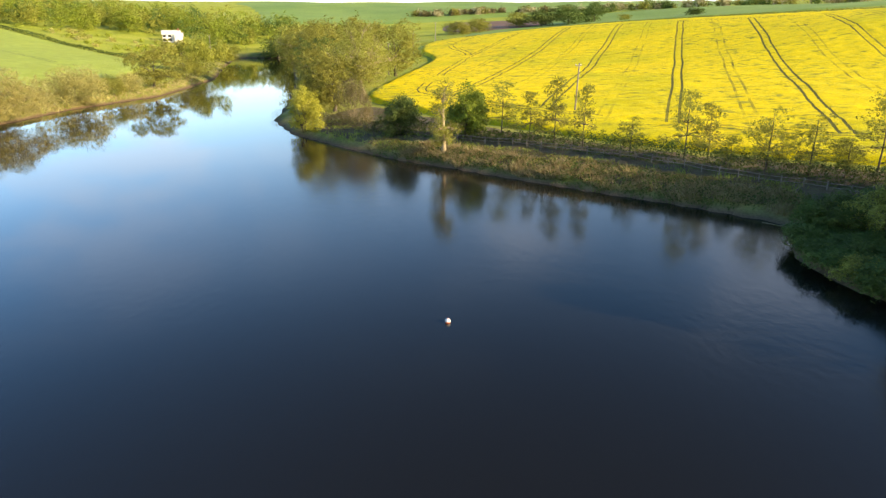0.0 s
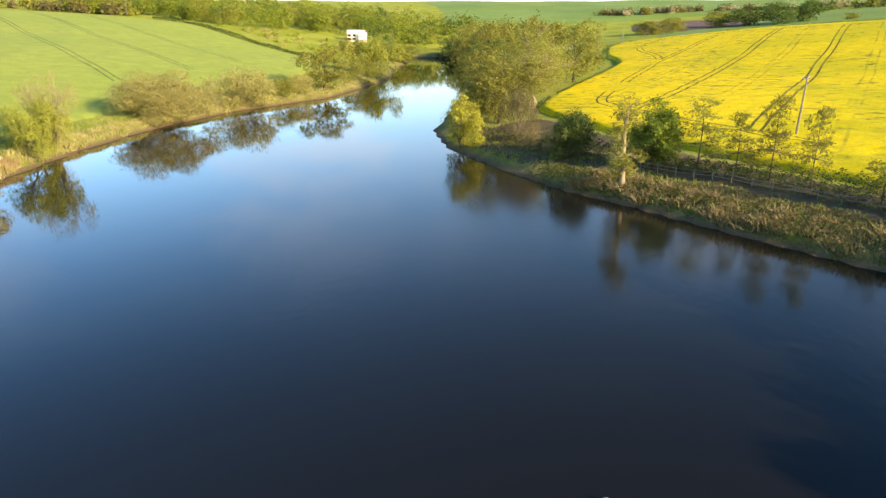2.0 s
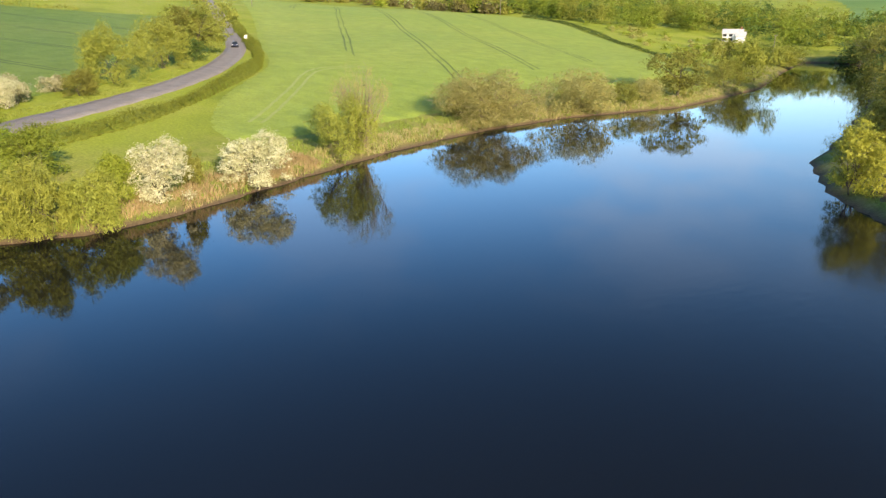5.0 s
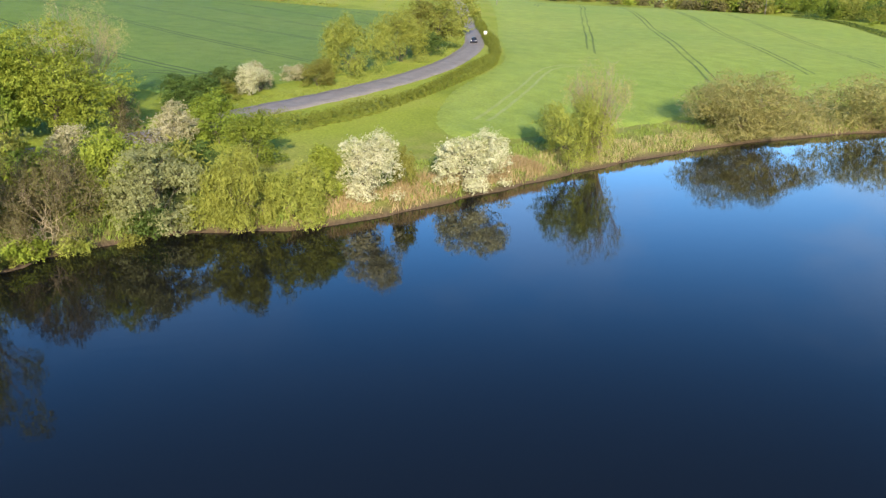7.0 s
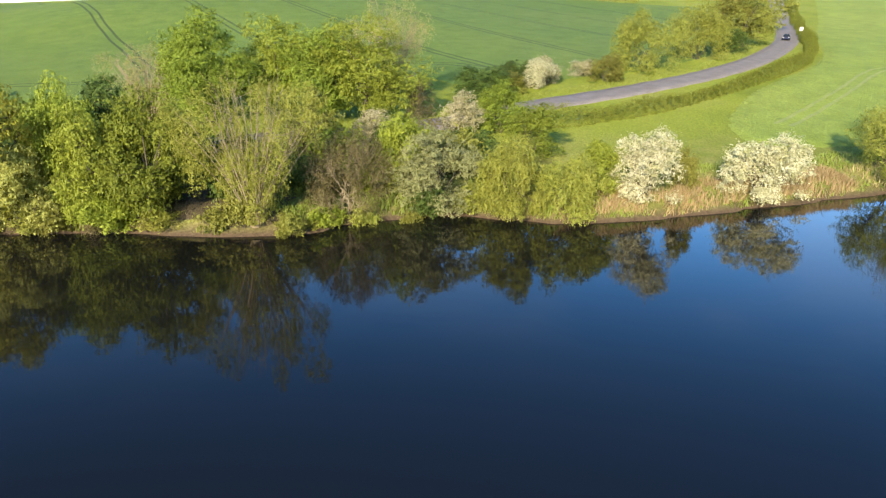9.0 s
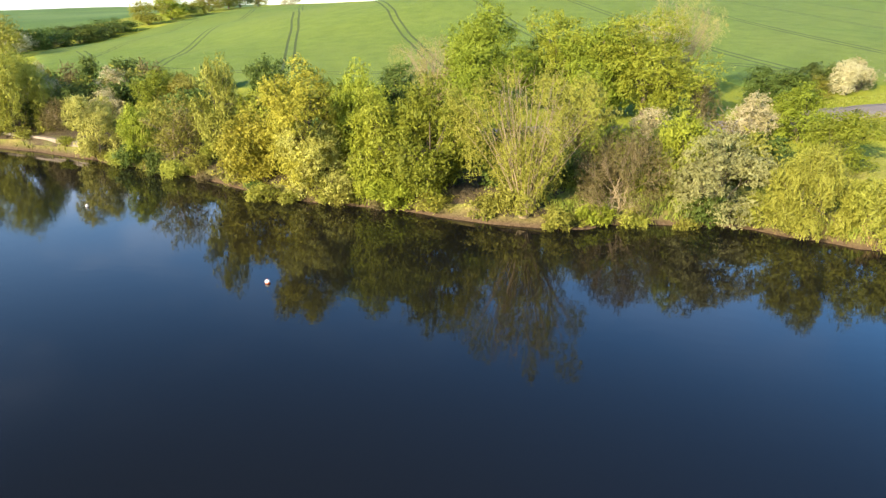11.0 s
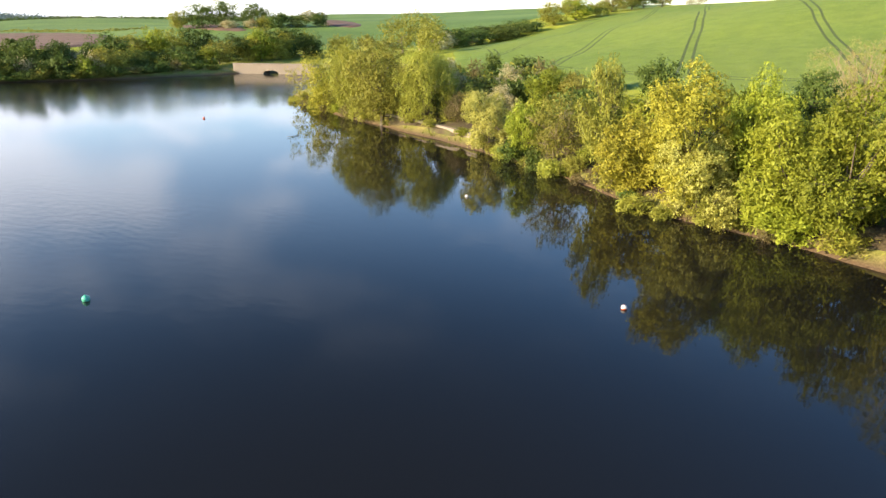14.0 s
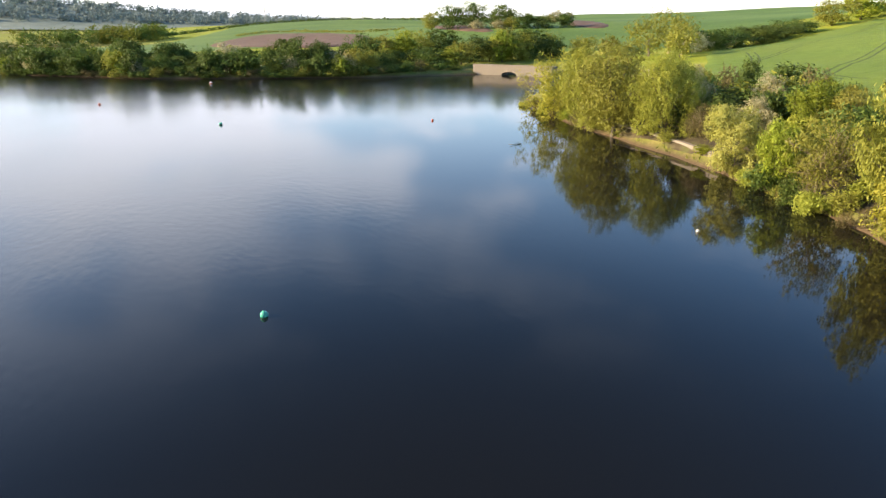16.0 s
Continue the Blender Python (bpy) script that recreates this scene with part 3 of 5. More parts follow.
# ---- fields ----
def field(name, poly, step, mat, top, label, category, lane=None, gap=24.0, bumps=0.0, round_by=2):
    """A crop draped over the land with a clean edge, pressed down along the wheel tracks."""
    poly = rounded(poly, round_by)
    p = np.array(poly)
    x, y = np.meshgrid(np.arange(p[:, 0].min() - step, p[:, 0].max() + 2 * step, step),
                       np.arange(p[:, 1].min() - step, p[:, 1].max() + 2 * step, step), indexing="ij")
    shape = x.shape
    x, y = x.ravel(), y.ravel()
    ok = within(poly, x, y)
    d, bx, by = nearest_on(poly, x, y)
    x, y = np.where(ok, x, bx), np.where(ok, y, by)
    edge = np.where(ok, d, 0)
    inner = np.minimum(edge / 1.0, 1)
    rut = 0
    if lane and step < 1:
        m = math.hypot(lane[2], lane[3])
        across = (-(x - lane[0]) * lane[3] + (y - lane[1]) * lane[2]) / m
        off = np.abs((across + gap * 100.5) % gap - gap / 2)
        rut = np.clip(1.1 - np.abs(off - 0.95) / 0.5, 0, 1) * (edge > 13)
    rough = np.array([noise.noise(Vector((a * 0.35, b * 0.35, 0))) + noise.noise(Vector((a * 1.3, b * 1.3, 3))) * 0.6 for a, b in zip(x, y)]) * bumps if bumps else 0
    z = height(x, y) - 0.15 + inner * (top + 0.15 + rough) * (1 - 0.14 * rut)
    faces = grid_faces(*shape)
    faces = faces[ok[faces].any(axis=1)]
    used = np.unique(faces)
    index = np.full(len(x), -1)
    index[used] = np.arange(len(used))
    me = mesh_of(name, np.stack([x, y, z], -1)[used], index[faces], mat, smooth=True)
    at = me.attributes.new("edge", "FLOAT", "POINT")
    at.data.foreach_set("value", edge[used].astype(np.float32))
    return tagged(new(name, me), label, category, kind="stuff")


field("wheat_field", [(-95, 91), (-94, 100), (-96, 111), (-99, 140), (-99, 175), (-96, 210), (-108, 262), (-129, 287), (-148, 303), (-182, 330), (-240, 380),
      (-275, 389), (-365, 383), (-480, 350), (-470, 320), (-270, 207), (-190, 157), (-168, 146), (-150, 133), (-132, 113), (-120, 103), (-106, 93.5)], 2.0, WHEAT, 0.25,
      "bright green young wheat on a gentle slope", "field", LANE_LAKE, 24.5)
field("wheat_field", [(-126, 62), (-141, 56), (-138, 30), (-122, 10), (-122, -20), (-128, -55), (-150, -92), (-175, -112), (-205, -146), (-260, -168), (-330, -186), (-420, -190),
      (-520, -190), (-480, 60), (-345, 108), (-300, 148), (-282, 186), (-240, 165), (-200, 142), (-172, 128), (-152, 108), (-140, 92)], 2.0, WHEAT_HILL, 0.25,
      "smooth green wheat climbing over a rounded hill", "field", LANE_HILL, 27.0)
field("rapeseed_field", [(-16, 154), (-4, 134), (10, 118), (22, 105.5), (32, 97.5), (44, 89.5), (54, 83), (75, 72), (120, 60), (190, 120), (150, 243), (123, 262), (93, 294), (67, 322),
      (31, 356), (-7, 362), (-12, 298), (-3, 262), (-8, 236), (-15, 200), (-19, 168)], 0.8, RAPE, 0.9,
      "yellow oilseed rape in full flower with wheel tracks", "field", LANE_RAPE, 23.0, bumps=0.16)
field("pasture", [(-145, 545), (-98, 565), (-12, 605), (58, 640), (330, 640), (420, 1150), (-350, 1150), (-170, 690)], 14, PASTURE, 0.5, "even green pasture on a far hillside", "field")
field("pasture", [(70, 330), (104, 302), (160, 262), (280, 300), (330, 600), (80, 600), (40, 520), (0, 420), (32, 366)], 8, PASTURE, 0.5, "green pasture behind the yellow crop", "field")
field("pasture", [(40, -330), (-20, -300), (-150, -285), (-180, -215), (-235, -200), (-330, -240), (-620, -260), (-900, -520), (-900, -1100), (-190, -1000), (-150, -800), (-110, -640), (-40, -440), (20, -370)], 8, DEEP_PASTURE, 0.4,
      "bright green pasture rising behind the far bank", "field")
field("ploughed_field", [(-68, -373), (-100, -480), (-139, -520), (-172, -455), (-160, -343), (-131, -283), (-107, -272), (-84, -292)], 4, SOIL, 0.8, "bare brown ploughed soil on a slope", "field")
field("ploughed_field", [(-225, -430), (-242, -400), (-238, -375), (-224, -318), (-210, -330), (-212, -395)], 4, SOIL, 0.8, "narrow strip of bare brown soil", "field")
field("ploughed_field", [(-335, -420), (-320, -375), (-297, -312), (-276, -298), (-272, -322), (-300, -370)], 4, SOIL, 0.8, "bare brown soil beside a clump of trees", "field")
field("ploughed_field", [(-5, 500), (45, 490), (85, 540), (60, 590), (0, 600)], 5, SOIL, 0.9, "reddish ploughed soil below a hedge", "field")


field("leaf_litter", [(-27, 130.5), (-16, 116.3), (-6, 105.6), (1, 99.6), (9, 93.3), (16, 87.2), (28, 78), (37, 71), (48, 68), (58, 72), (54, 82), (44, 88.5), (32, 96.5), (22, 104.5), (10, 117), (-4, 133), (-14, 150), (-22, 146)], 1.0, LITTER, 0.05,
      "brown dead leaves and earth on a shaded bank", "leaf litter")
# dark sheet that puts the near east corner's shade into the ground colour
field("leaf_litter", [(31.4, 60), (32.6, 49), (39, 38), (62, 36), (64, 64), (46, 69), (38, 69)], 1.0, LITTER, 0.05, "dark earth and dead leaves standing in for shade under shore trees", "leaf litter")
field("leaf_litter", [(-73.7, 40), (-73.7, 35), (-75.7, 28), (-76.7, 13), (-81.7, 3), (-85.7, -10), (-89.2, -19), (-96, -19), (-92, -4), (-88, 10), (-85, 28), (-83, 42)], 0.8, LITTER, 0.05,
      "brown dead leaves under the bank trees", "leaf litter")
field("bare_earth", [(-89.2, -19), (-92.4, -43), (-95, -55), (-101, -54), (-100, -42), (-97, -26), (-95, -19)], 0.5, LITTER, 0.06, "dry brown earth below a low stone wall", "bare earth")

# ---- road ----
def ribbon(name, path, halves, lift, mat, step=1.5, times=3):
    """A strip that follows the land; halves: offsets across with their height over the land."""
    pts = rounded(path, times, closed=False)
    dense = []
    for (ax, ay), (bx, by) in zip(pts, pts[1:]):
        n = max(1, int(math.hypot(bx - ax, by - ay) / step))
        dense += [(ax + (bx - ax) * k / n, ay + (by - ay) * k / n) for k in range(n)]
    dense.append(pts[-1])
    p = np.array(dense)
    d = np.gradient(p, axis=0)
    d /= np.linalg.norm(d, axis=1)[:, None]
    side = np.stack([-d[:, 1], d[:, 0]], axis=1)
    rows = []
    for off, up in halves:
        q = p + side * off
        rows.append(np.stack([q[:, 0], q[:, 1], np.maximum(height(q[:, 0], q[:, 1]), height(p[:, 0], p[:, 1]) - 0.15) + lift + up], axis=1))
    v = np.stack(rows, axis=1)
    return mesh_of(name, v.reshape(-1, 3), grid_faces(v.shape[0], v.shape[1])[:, ::-1], mat, smooth=True)


ROAD = [(-92, 10), (-97, 30), (-104, 52), (-112, 66), (-119.3, 78.2), (-127, 90), (-138, 105), (-152, 121), (-171, 137), (-190, 150.5), (-228, 171), (-273, 194), (-340, 228), (-420, 268)]
road = new("road", ribbon("road", ROAD, [(-2.9, -0.3), (-2.7, 0), (-1.3, 0.05), (0, 0.07), (1.3, 0.05), (2.7, 0), (2.9, -0.3)], 0.16, ASPHALT))
tagged(road, "narrow grey asphalt lane curving between verges", "road", kind="structure")
for off in (-2.55, 2.55):
    line = new("trim", ribbon("trim", ROAD, [(off - 0.1, 0), (off + 0.1, 0)], 0.175, STONE))
    tagged(line, "pale gritty edge of the lane", "road edge", kind="structure")


for off in (-0.95, 0.95):
    worn = [(-104, 101), (-110, 107.5), (-115.3, 113), (-127.2, 125.2), (-140, 137), (-147, 146), (-146, 157)]
    tagged(new("wheel_track", ribbon("wheel_track", worn, [(off - 0.3, 0), (off + 0.3, 0)], 0.29, PALE_TRACK)), "pale wheel track curving through young wheat", "track", kind="structure")


# ---- trees ----
def lobes_of(rng, form, h, r):
    """Centres and radii of the leafy masses of a crown, fitted to its height and radius."""
    out = []

    def lobe(x, y, z, q, flat=1.0):
        out.append((np.array([x, y, z]), np.array([q, q, q * flat]) * rng.uniform(0.75, 1.25)))

    if form == "round":
        for _ in range(44):
            v = rng.normal(0, 1, 3)
            v /= np.linalg.norm(v)
            k = rng.uniform(0.3, 1) ** 0.5
            lobe(v[0] * r * 0.72 * k, v[1] * r * 0.72 * k, h * 0.50 + v[2] * h * 0.42 * k, r * 0.25, 0.85)
    elif form == "dome":
        for k in range(36):
            a, q = rng.uniform(0, 6.283), math.sqrt(rng.uniform(0, 1)) * 0.8
            top = 0.82 * math.sqrt(1 - (q / 0.95) ** 2)
            z = max(top * (rng.uniform(0.75, 1) if k % 3 else rng.uniform(0.1, 0.6)), 0.1)
            lobe(math.cos(a) * q * r, math.sin(a) * q * r, z * h, r * 0.25, min(1.0, 0.75 * h / r))
    elif form == "upright":
        for k in range(38):
            a, q = rng.uniform(0, 6.283), math.sqrt(rng.uniform(0, 1)) * 0.8
            z = (0.86 - 0.4 * q * q) * (rng.uniform(0.75, 1.0) if k % 3 else rng.uniform(0.1, 0.6))
            lobe(math.cos(a) * q * r, math.sin(a) * q * r, max(z, 0.12) * h, r * 0.20, 2.0 * min(1.2, 0.5 * h / r))
    elif form == "fan":
        for k in range(64):
            a, q, u = rng.uniform(0, 6.283), math.sqrt(rng.uniform(0.02, 1)), rng.uniform(0.3, 1.0) if k % 4 else rng.uniform(0.08, 0.3)
            lobe(math.cos(a) * q * r * u ** 0.8, math.sin(a) * q * r * u ** 0.8, u * h * (1 - 0.28 * q * q), r * 0.13, 2.1)
    elif form == "alder":
        for k in range(46):
            z = 0.2 + 0.76 * (k + rng.uniform(0, 1)) / 46
            a, q = rng.uniform(0, 6.283), (1.0 - z * 0.85) * rng.uniform(0.3, 1.0) + 0.04
            lobe(math.cos(a) * q * r, math.sin(a) * q * r, z * h, 0.24 * r, 0.42)
    elif form == "tall":
        for k in range(26):
            z = rng.uniform(0.2, 0.93)
            a, q = rng.uniform(0, 6.283), 0.7 * math.sin(min(1, (1.1 - z) * 1.7) * 1.57) * rng.uniform(0.2, 1)
            lobe(math.cos(a) * q * r, math.sin(a) * q * r, z * h, 0.34 * r, 1.1)
    a, b = rng.uniform(0, 6.283, 2)
    uneven = [1 + 0.17 * math.sin(2 * math.atan2(c[1], c[0]) + a) + 0.13 * math.sin(3 * math.atan2(c[1], c[0]) + b + 3 * c[2] / h) for c, _ in out]
    out = [(c * np.array([k, k, 1 + 0.5 * (k - 1)]), q * rng.uniform(0.7, 1.3)) for (c, q), k in zip(out, uneven)]
    wide = np.percentile([math.hypot(c[0], c[1]) + q[0] for c, q in out], 80) / r
    tall = max(c[2] + q[2] for c, q in out) / h
    return [(c / np.array([wide, wide, tall]), q / np.array([wide, wide, tall])) for c, q in out]


def crown_leaves(rng, lobes, n, size, loose=0.55, ground_gap=0.15, long=1.7, rise=0.0, bunch=22, layered=0.6):
    """Leaves in tufts over the leafy masses, with gaps between the tufts, and a few loose leaves inside."""
    area = np.array([(q[0] * q[0] + 2 * q[0] * q[2]) for _, q in lobes])
    centre, radius = np.array([q[0] for q in lobes]), np.array([q[1] for q in lobes])

    def shell(count, near, far):
        pick = rng.choice(len(lobes), count, p=area / area.sum())
        v = rng.normal(0, 1, (count, 3)) + np.array([0, 0, 0.25])
        v /= np.linalg.norm(v, axis=1)[:, None]
        p = centre[pick] + v * radius[pick] * rng.uniform(near, far, (count, 1))
        keep = p[:, 2] > ground_gap
        for k, (o, q) in enumerate(lobes):
            keep &= (np.linalg.norm((p - o) / q, axis=1) > 0.55) | (pick == k)
        return p[keep], v[keep]

    tuft, way = shell(max(8, int(n * 1.35 / bunch)), 0.6, 1.18)
    share = rng.integers(0, len(tuft), int(n * 0.9))
    wide = size * rng.uniform(0.9, 2.4, (len(tuft), 1))[share]
    p = tuft[share] + rng.normal(0, 1, (len(share), 3)) * wide * np.array([1, 1, layered])
    p += way[share] * np.abs(rng.normal(0, 0.5, (len(share), 1))) * wide
    v = way[share] + rng.normal(0, 0.35, p.shape)
    q, w = shell(int(n * 0.14), 0.3, 0.95)
    p, v = np.concatenate([p, q]), np.concatenate([v, w])
    keep = p[:, 2] > ground_gap
    return cards(rng, p[keep], v[keep] + np.array([0, 0, 0.45]), size, loose=loose, long=long, rise=rise)


def wood_of(rng, lobes, h, r, form, stems, twigs, limbs, sides):
    """Trunk and limbs, one limb into each leafy mass; twigs: bare shoots that stand out of them."""
    pile = Pile()
    if form == "fan":
        # long pale shoots that rise from the stool and lean apart
        for k in range(stems):
            a, q = rng.uniform(0, 6.283), math.sqrt(rng.uniform(0.02, 0.95))
            end = Vector((math.cos(a) * q * r, math.sin(a) * q * r, h * (1.0 - 0.3 * q * q) * rng.uniform(0.8, 1.02)))
            root = Vector((math.cos(a) * r * 0.08, math.sin(a) * r * 0.08, -0.3))
            path = [root + Vector((end.x * u ** 1.35, end.y * u ** 1.35, end.z * u)) + Vector(rng.normal(0, 0.008, 3)) * h * u for u in (0, 0.2, 0.4, 0.6, 0.8, 1.0)]
            b = rng.uniform(0.04, 0.085)
            pile.add(*tube(path, [b * 1.5, b, b * 0.8, b * 0.6, b * 0.4, b * 0.2], 4))
            for _ in range(twigs):
                i = rng.integers(2, 5)
                start = path[i].lerp(path[i + 1], rng.uniform(0, 1))
                tip = start + Vector((rng.normal(0, 0.15) * r, rng.normal(0, 0.15) * r, rng.uniform(0.05, 0.17) * h))
                pile.add(*tube([start, start.lerp(tip, 0.5) + Vector(rng.normal(0, 0.01, 3)) * h, tip], [b * 0.35, b * 0.25, b * 0.1], 3))
        return pile
    bole = {"round": 0.42, "tall": 0.88, "alder": 0.92, "dome": 0.25, "upright": 0.3 if stems < 6 else 0.55}[form] * h
    thick = max(0.05, (0.013 if form == "alder" else 0.022) * h)
    sway = 0.006 if form == "alder" else 0.012
    feet = []
    for s in range(stems):
        a = 6.283 * s / stems + rng.uniform(-0.4, 0.4)
        spread = 0.0 if stems == 1 else 0.22 * r if stems < 6 else 0.4 * r
        path = [Vector((math.cos(a) * spread * 0.3, math.sin(a) * spread * 0.3, -0.3))]
        for k in range(1, 6):
            u = k / 5
            path.append(Vector((math.cos(a) * spread * (0.3 + u) + rng.normal(0, sway) * h, math.sin(a) * spread * (0.3 + u) + rng.normal(0, sway) * h, bole * u)))
        t = thick * (1.25 if stems == 1 else 1.5 / stems)
        pile.add(*tube(path, [t * 1.5] + [t * (1.1 - 0.15 * k) if form != "alder" else t * (1.0 - 0.17 * k) for k in range(1, 6)], sides))
        feet.append(path)
    for k, (c, q) in enumerate(lobes[:limbs]):
        path = feet[k % stems]
        if form in ("alder", "tall"):
            start = min(path, key=lambda p: abs(p.z - c[2] * 0.9))
        else:
            start = path[min(5, 3 + k % 3 if stems == 1 else 1 + k % 4)]
        end = Vector(c)
        mid = start.lerp(end, 0.5) + Vector((rng.normal(0, 0.02) * h, rng.normal(0, 0.02) * h, 0.02 * h))
        b = thick * (rng.uniform(0.3, 0.45) if stems == 1 else rng.uniform(0.14, 0.24))
        pile.add(*tube([start, mid, end], [b, b * 0.65, b * 0.25], max(3, sides - 3)))
        for _ in range(twigs):
            v = Vector(rng.normal(0, 1, 3)) + Vector((0, 0, 0.8 if form != "alder" else 0.15))
            v.normalize()
            tip = end + Vector((v.x * q[0], v.y * q[1], v.z * q[2])) * rng.uniform(0.85, 1.35)
            base = start.lerp(end, rng.uniform(0.55, 1.0))
            m = base.lerp(tip, 0.5) + Vector(rng.normal(0, 0.02, 3)) * h
            w = thick * rng.uniform(0.08, 0.17)
            pile.add(*tube([base, m, tip], [w, w * 0.7, w * 0.25], 3))
    return pile


KINDS = {
    # kind: form, leaves, bark, leaf count, leaf size, stems, twigs, nominal height, radius, label, category
    "tree_bright": ("round", "bright_green", BARK, 8500, 0.30, 1, 3, 10, 4.6, "broadleaf tree in fresh bright green leaf", "tree"),
    "tree_spring": ("round", "spring_green", BARK, 8500, 0.30, 1, 4, 11, 5.0, "broadleaf tree in yellow-green spring leaf", "tree"),
    "tree_gold": ("round", "golden", BARK, 7000, 0.29, 1, 8, 9, 3.8, "tree in golden young leaf beside the lake", "tree"),
    "tree_olive": ("round", "olive", BARK, 7000, 0.32, 1, 8, 11, 6.0, "broad tree in thin olive spring leaf", "tree"),
    "tree_dark": ("tall", "dark", BARK, 5000, 0.30, 1, 3, 10, 3.0, "dark green dense tree among lighter ones", "tree"),
    "tree_deep": ("round", "dark", BARK, 7000, 0.34, 1, 2, 11, 6.0, "dark green round-headed tree on the skyline", "tree"),
    "tree_bare": ("fan", "sallow", PALE_BARK, 7000, 0.17, 44, 20, 12, 5.0, "nearly bare tree with pale brown twigs", "tree"),
    "tree_bare_olive": ("round", "olive", PALE_BARK, 4200, 0.30, 1, 26, 12, 6.0, "twiggy tree in thin brownish olive leaf", "tree"),
    "tree_pale": ("tall", "olive", PALE_BARK, 2600, 0.20, 1, 10, 10, 2.4, "slender tree with a pale trunk on the bank", "tree"),
    "alder": ("alder", "olive", BARK, 3300, 0.175, 1, 12, 7.5, 3.2, "thin alder with sparse layered olive leaf", "tree"),
    "willow_old": ("fan", "willow", PALE_BARK, 12000, 0.22, 46, 12, 11.5, 5.6, "old willow with many pale upright branches", "tree"),
    "willow_dome": ("upright", "willow", BARK, 7000, 0.25, 4, 6, 7, 3.6, "rounded olive green willow at the water's edge", "willow"),
    "willow_spring": ("upright", "willow", BARK, 7000, 0.25, 4, 6, 8, 4.6, "rounded willow in fresh green leaf on the bank", "willow"),
    "willow_gold": ("upright", "golden", BARK, 7500, 0.29, 4, 5, 11, 6.0, "spreading yellow-green willow over the water", "willow"),
    "willow_silver": ("dome", "silver", BARK, 7500, 0.24, 4, 8, 7, 4.0, "silvery green willow bush over the water", "willow"),
    "shrub_dusky": ("dome", "dusky", PALE_BARK, 5200, 0.22, 5, 26, 7, 5.0, "dome of brownish twiggy sallow", "shrub"),
    "shrub_sallow": ("dome", "sallow", PALE_BARK, 9500, 0.25, 5, 16, 7, 5.0, "broad dome of pale olive sallow at the water", "shrub"),
    "shrub_olive": ("dome", "olive", BARK, 4200, 0.22, 4, 9, 5, 3.4, "low olive green shrub on the bank", "shrub"),
    "shrub_gold": ("dome", "golden", BARK, 5500, 0.24, 4, 8, 7.5, 3.6, "rounded golden green shrub at the point", "shrub"),
    # the scrub's shade is put into its dark leaf colour
    "shrub_dark": ("dome", "dark", BARK, 4200, 0.24, 4, 12, 4.5, 3.2, "scrub on the bank, shade put into its dark leaves", "shrub"),
    "bush_spring": ("dome", "spring_green", BARK, 3800, 0.22, 3, 3, 4.5, 2.2, "small bush in fresh yellow-green leaf", "bush"),
    "bush_bright": ("dome", "bright_green", BARK, 4200, 0.24, 3, 3, 6, 3.0, "bush in bright green leaf", "bush"),
    "bush_olive": ("dome", "olive", BARK, 3800, 0.22, 3, 5, 4.2, 2.8, "olive green roadside bush", "bush"),
    "bush_dark": ("dome", "dark", BARK, 3800, 0.24, 3, 4, 4.5, 2.8, "dark green dense bush", "bush"),
    "hawthorn": ("dome", "blossom", BARK, 7000, 0.20, 3, 3, 6.4, 3.3, "hawthorn covered in white blossom", "hawthorn"),
    "hawthorn_pale": ("dome", "cream", BARK, 6500, 0.22, 3, 3, 6.4, 3.6, "hawthorn with pale cream blossom at the water", "hawthorn"),
    "hawthorn_fading": ("dome", "pink", BARK, 4200, 0.21, 3, 6, 5.4, 2.8, "hawthorn with scattered pale blossom", "hawthorn"),
}
TEMPLATES = {}
# kinds with narrow leaves along rising shoots: leaf length, leaf width, rise
FEATHERY = {"willow_dome": (4.2, 0.6, 1.1), "willow_spring": (3.8, 0.6, 1.0), "willow_old": (3.6, 0.6, 0.9), "willow_silver": (2.6, 0.78, 0.3), "shrub_sallow": (2.4, 0.8, 0.4), "shrub_dusky": (3.4, 0.6, 0.8),
            "alder": (2.2, 0.75, 0.0), "willow_gold": (2.6, 0.75, 0.5), "shrub_olive": (2.6, 0.75, 0.5), "tree_bare": (2.8, 0.7, 0.8), "tree_bare_olive": (2.2, 0.8, 0.4)}


def template(kind, variant, fine, grade):
    form, leaf, bark, n, size, stems, twigs, h, r, label, category = KINDS[kind]
    g = 1.3 ** grade
    n, h, r = n * g ** 1.7, h * g, r * g
    n, size, twigs = ((int(n * 0.36), size * 1.4, 0), (int(n * 1.1), size * 0.70, twigs // 4), (int(n * 2.7), size * 0.5, math.ceil(twigs * 0.5)))[fine]
    rng = np.random.default_rng(sum(map(ord, kind)) * 7 + variant)
    lobes = lobes_of(rng, form, h, r)
    root = new(category.replace(" ", "_"))
    tagged(root, label, category)
    pile = wood_of(rng, lobes, h, r, form, stems, twigs, (8, 12, 24)[fine], (4, 5, 7)[fine])
    long, slim, rise = FEATHERY.get(kind, (1.7, 1.0, 0.0))
    soft = rise >= 0.4
    v, f = crown_leaves(rng, lobes, n, size * slim, long=long, rise=rise, bunch=9 if soft else 20, layered=1.1 if soft else 0.6)
    # fit the plant to its height and radius
    fit = np.array([r / np.percentile(np.hypot(v[:, 0], v[:, 1]), 93)] * 2 + [h / np.percentile(v[:, 2], 99.3)])
    trunk = new("trunk", mesh_of("trunk", np.array(pile.verts) * fit, pile.faces, bark, smooth=True))
    crown = new("crown", mesh_of("crown", v * fit, f, LEAF[leaf]))
    trunk.parent = crown.parent = root
    return root


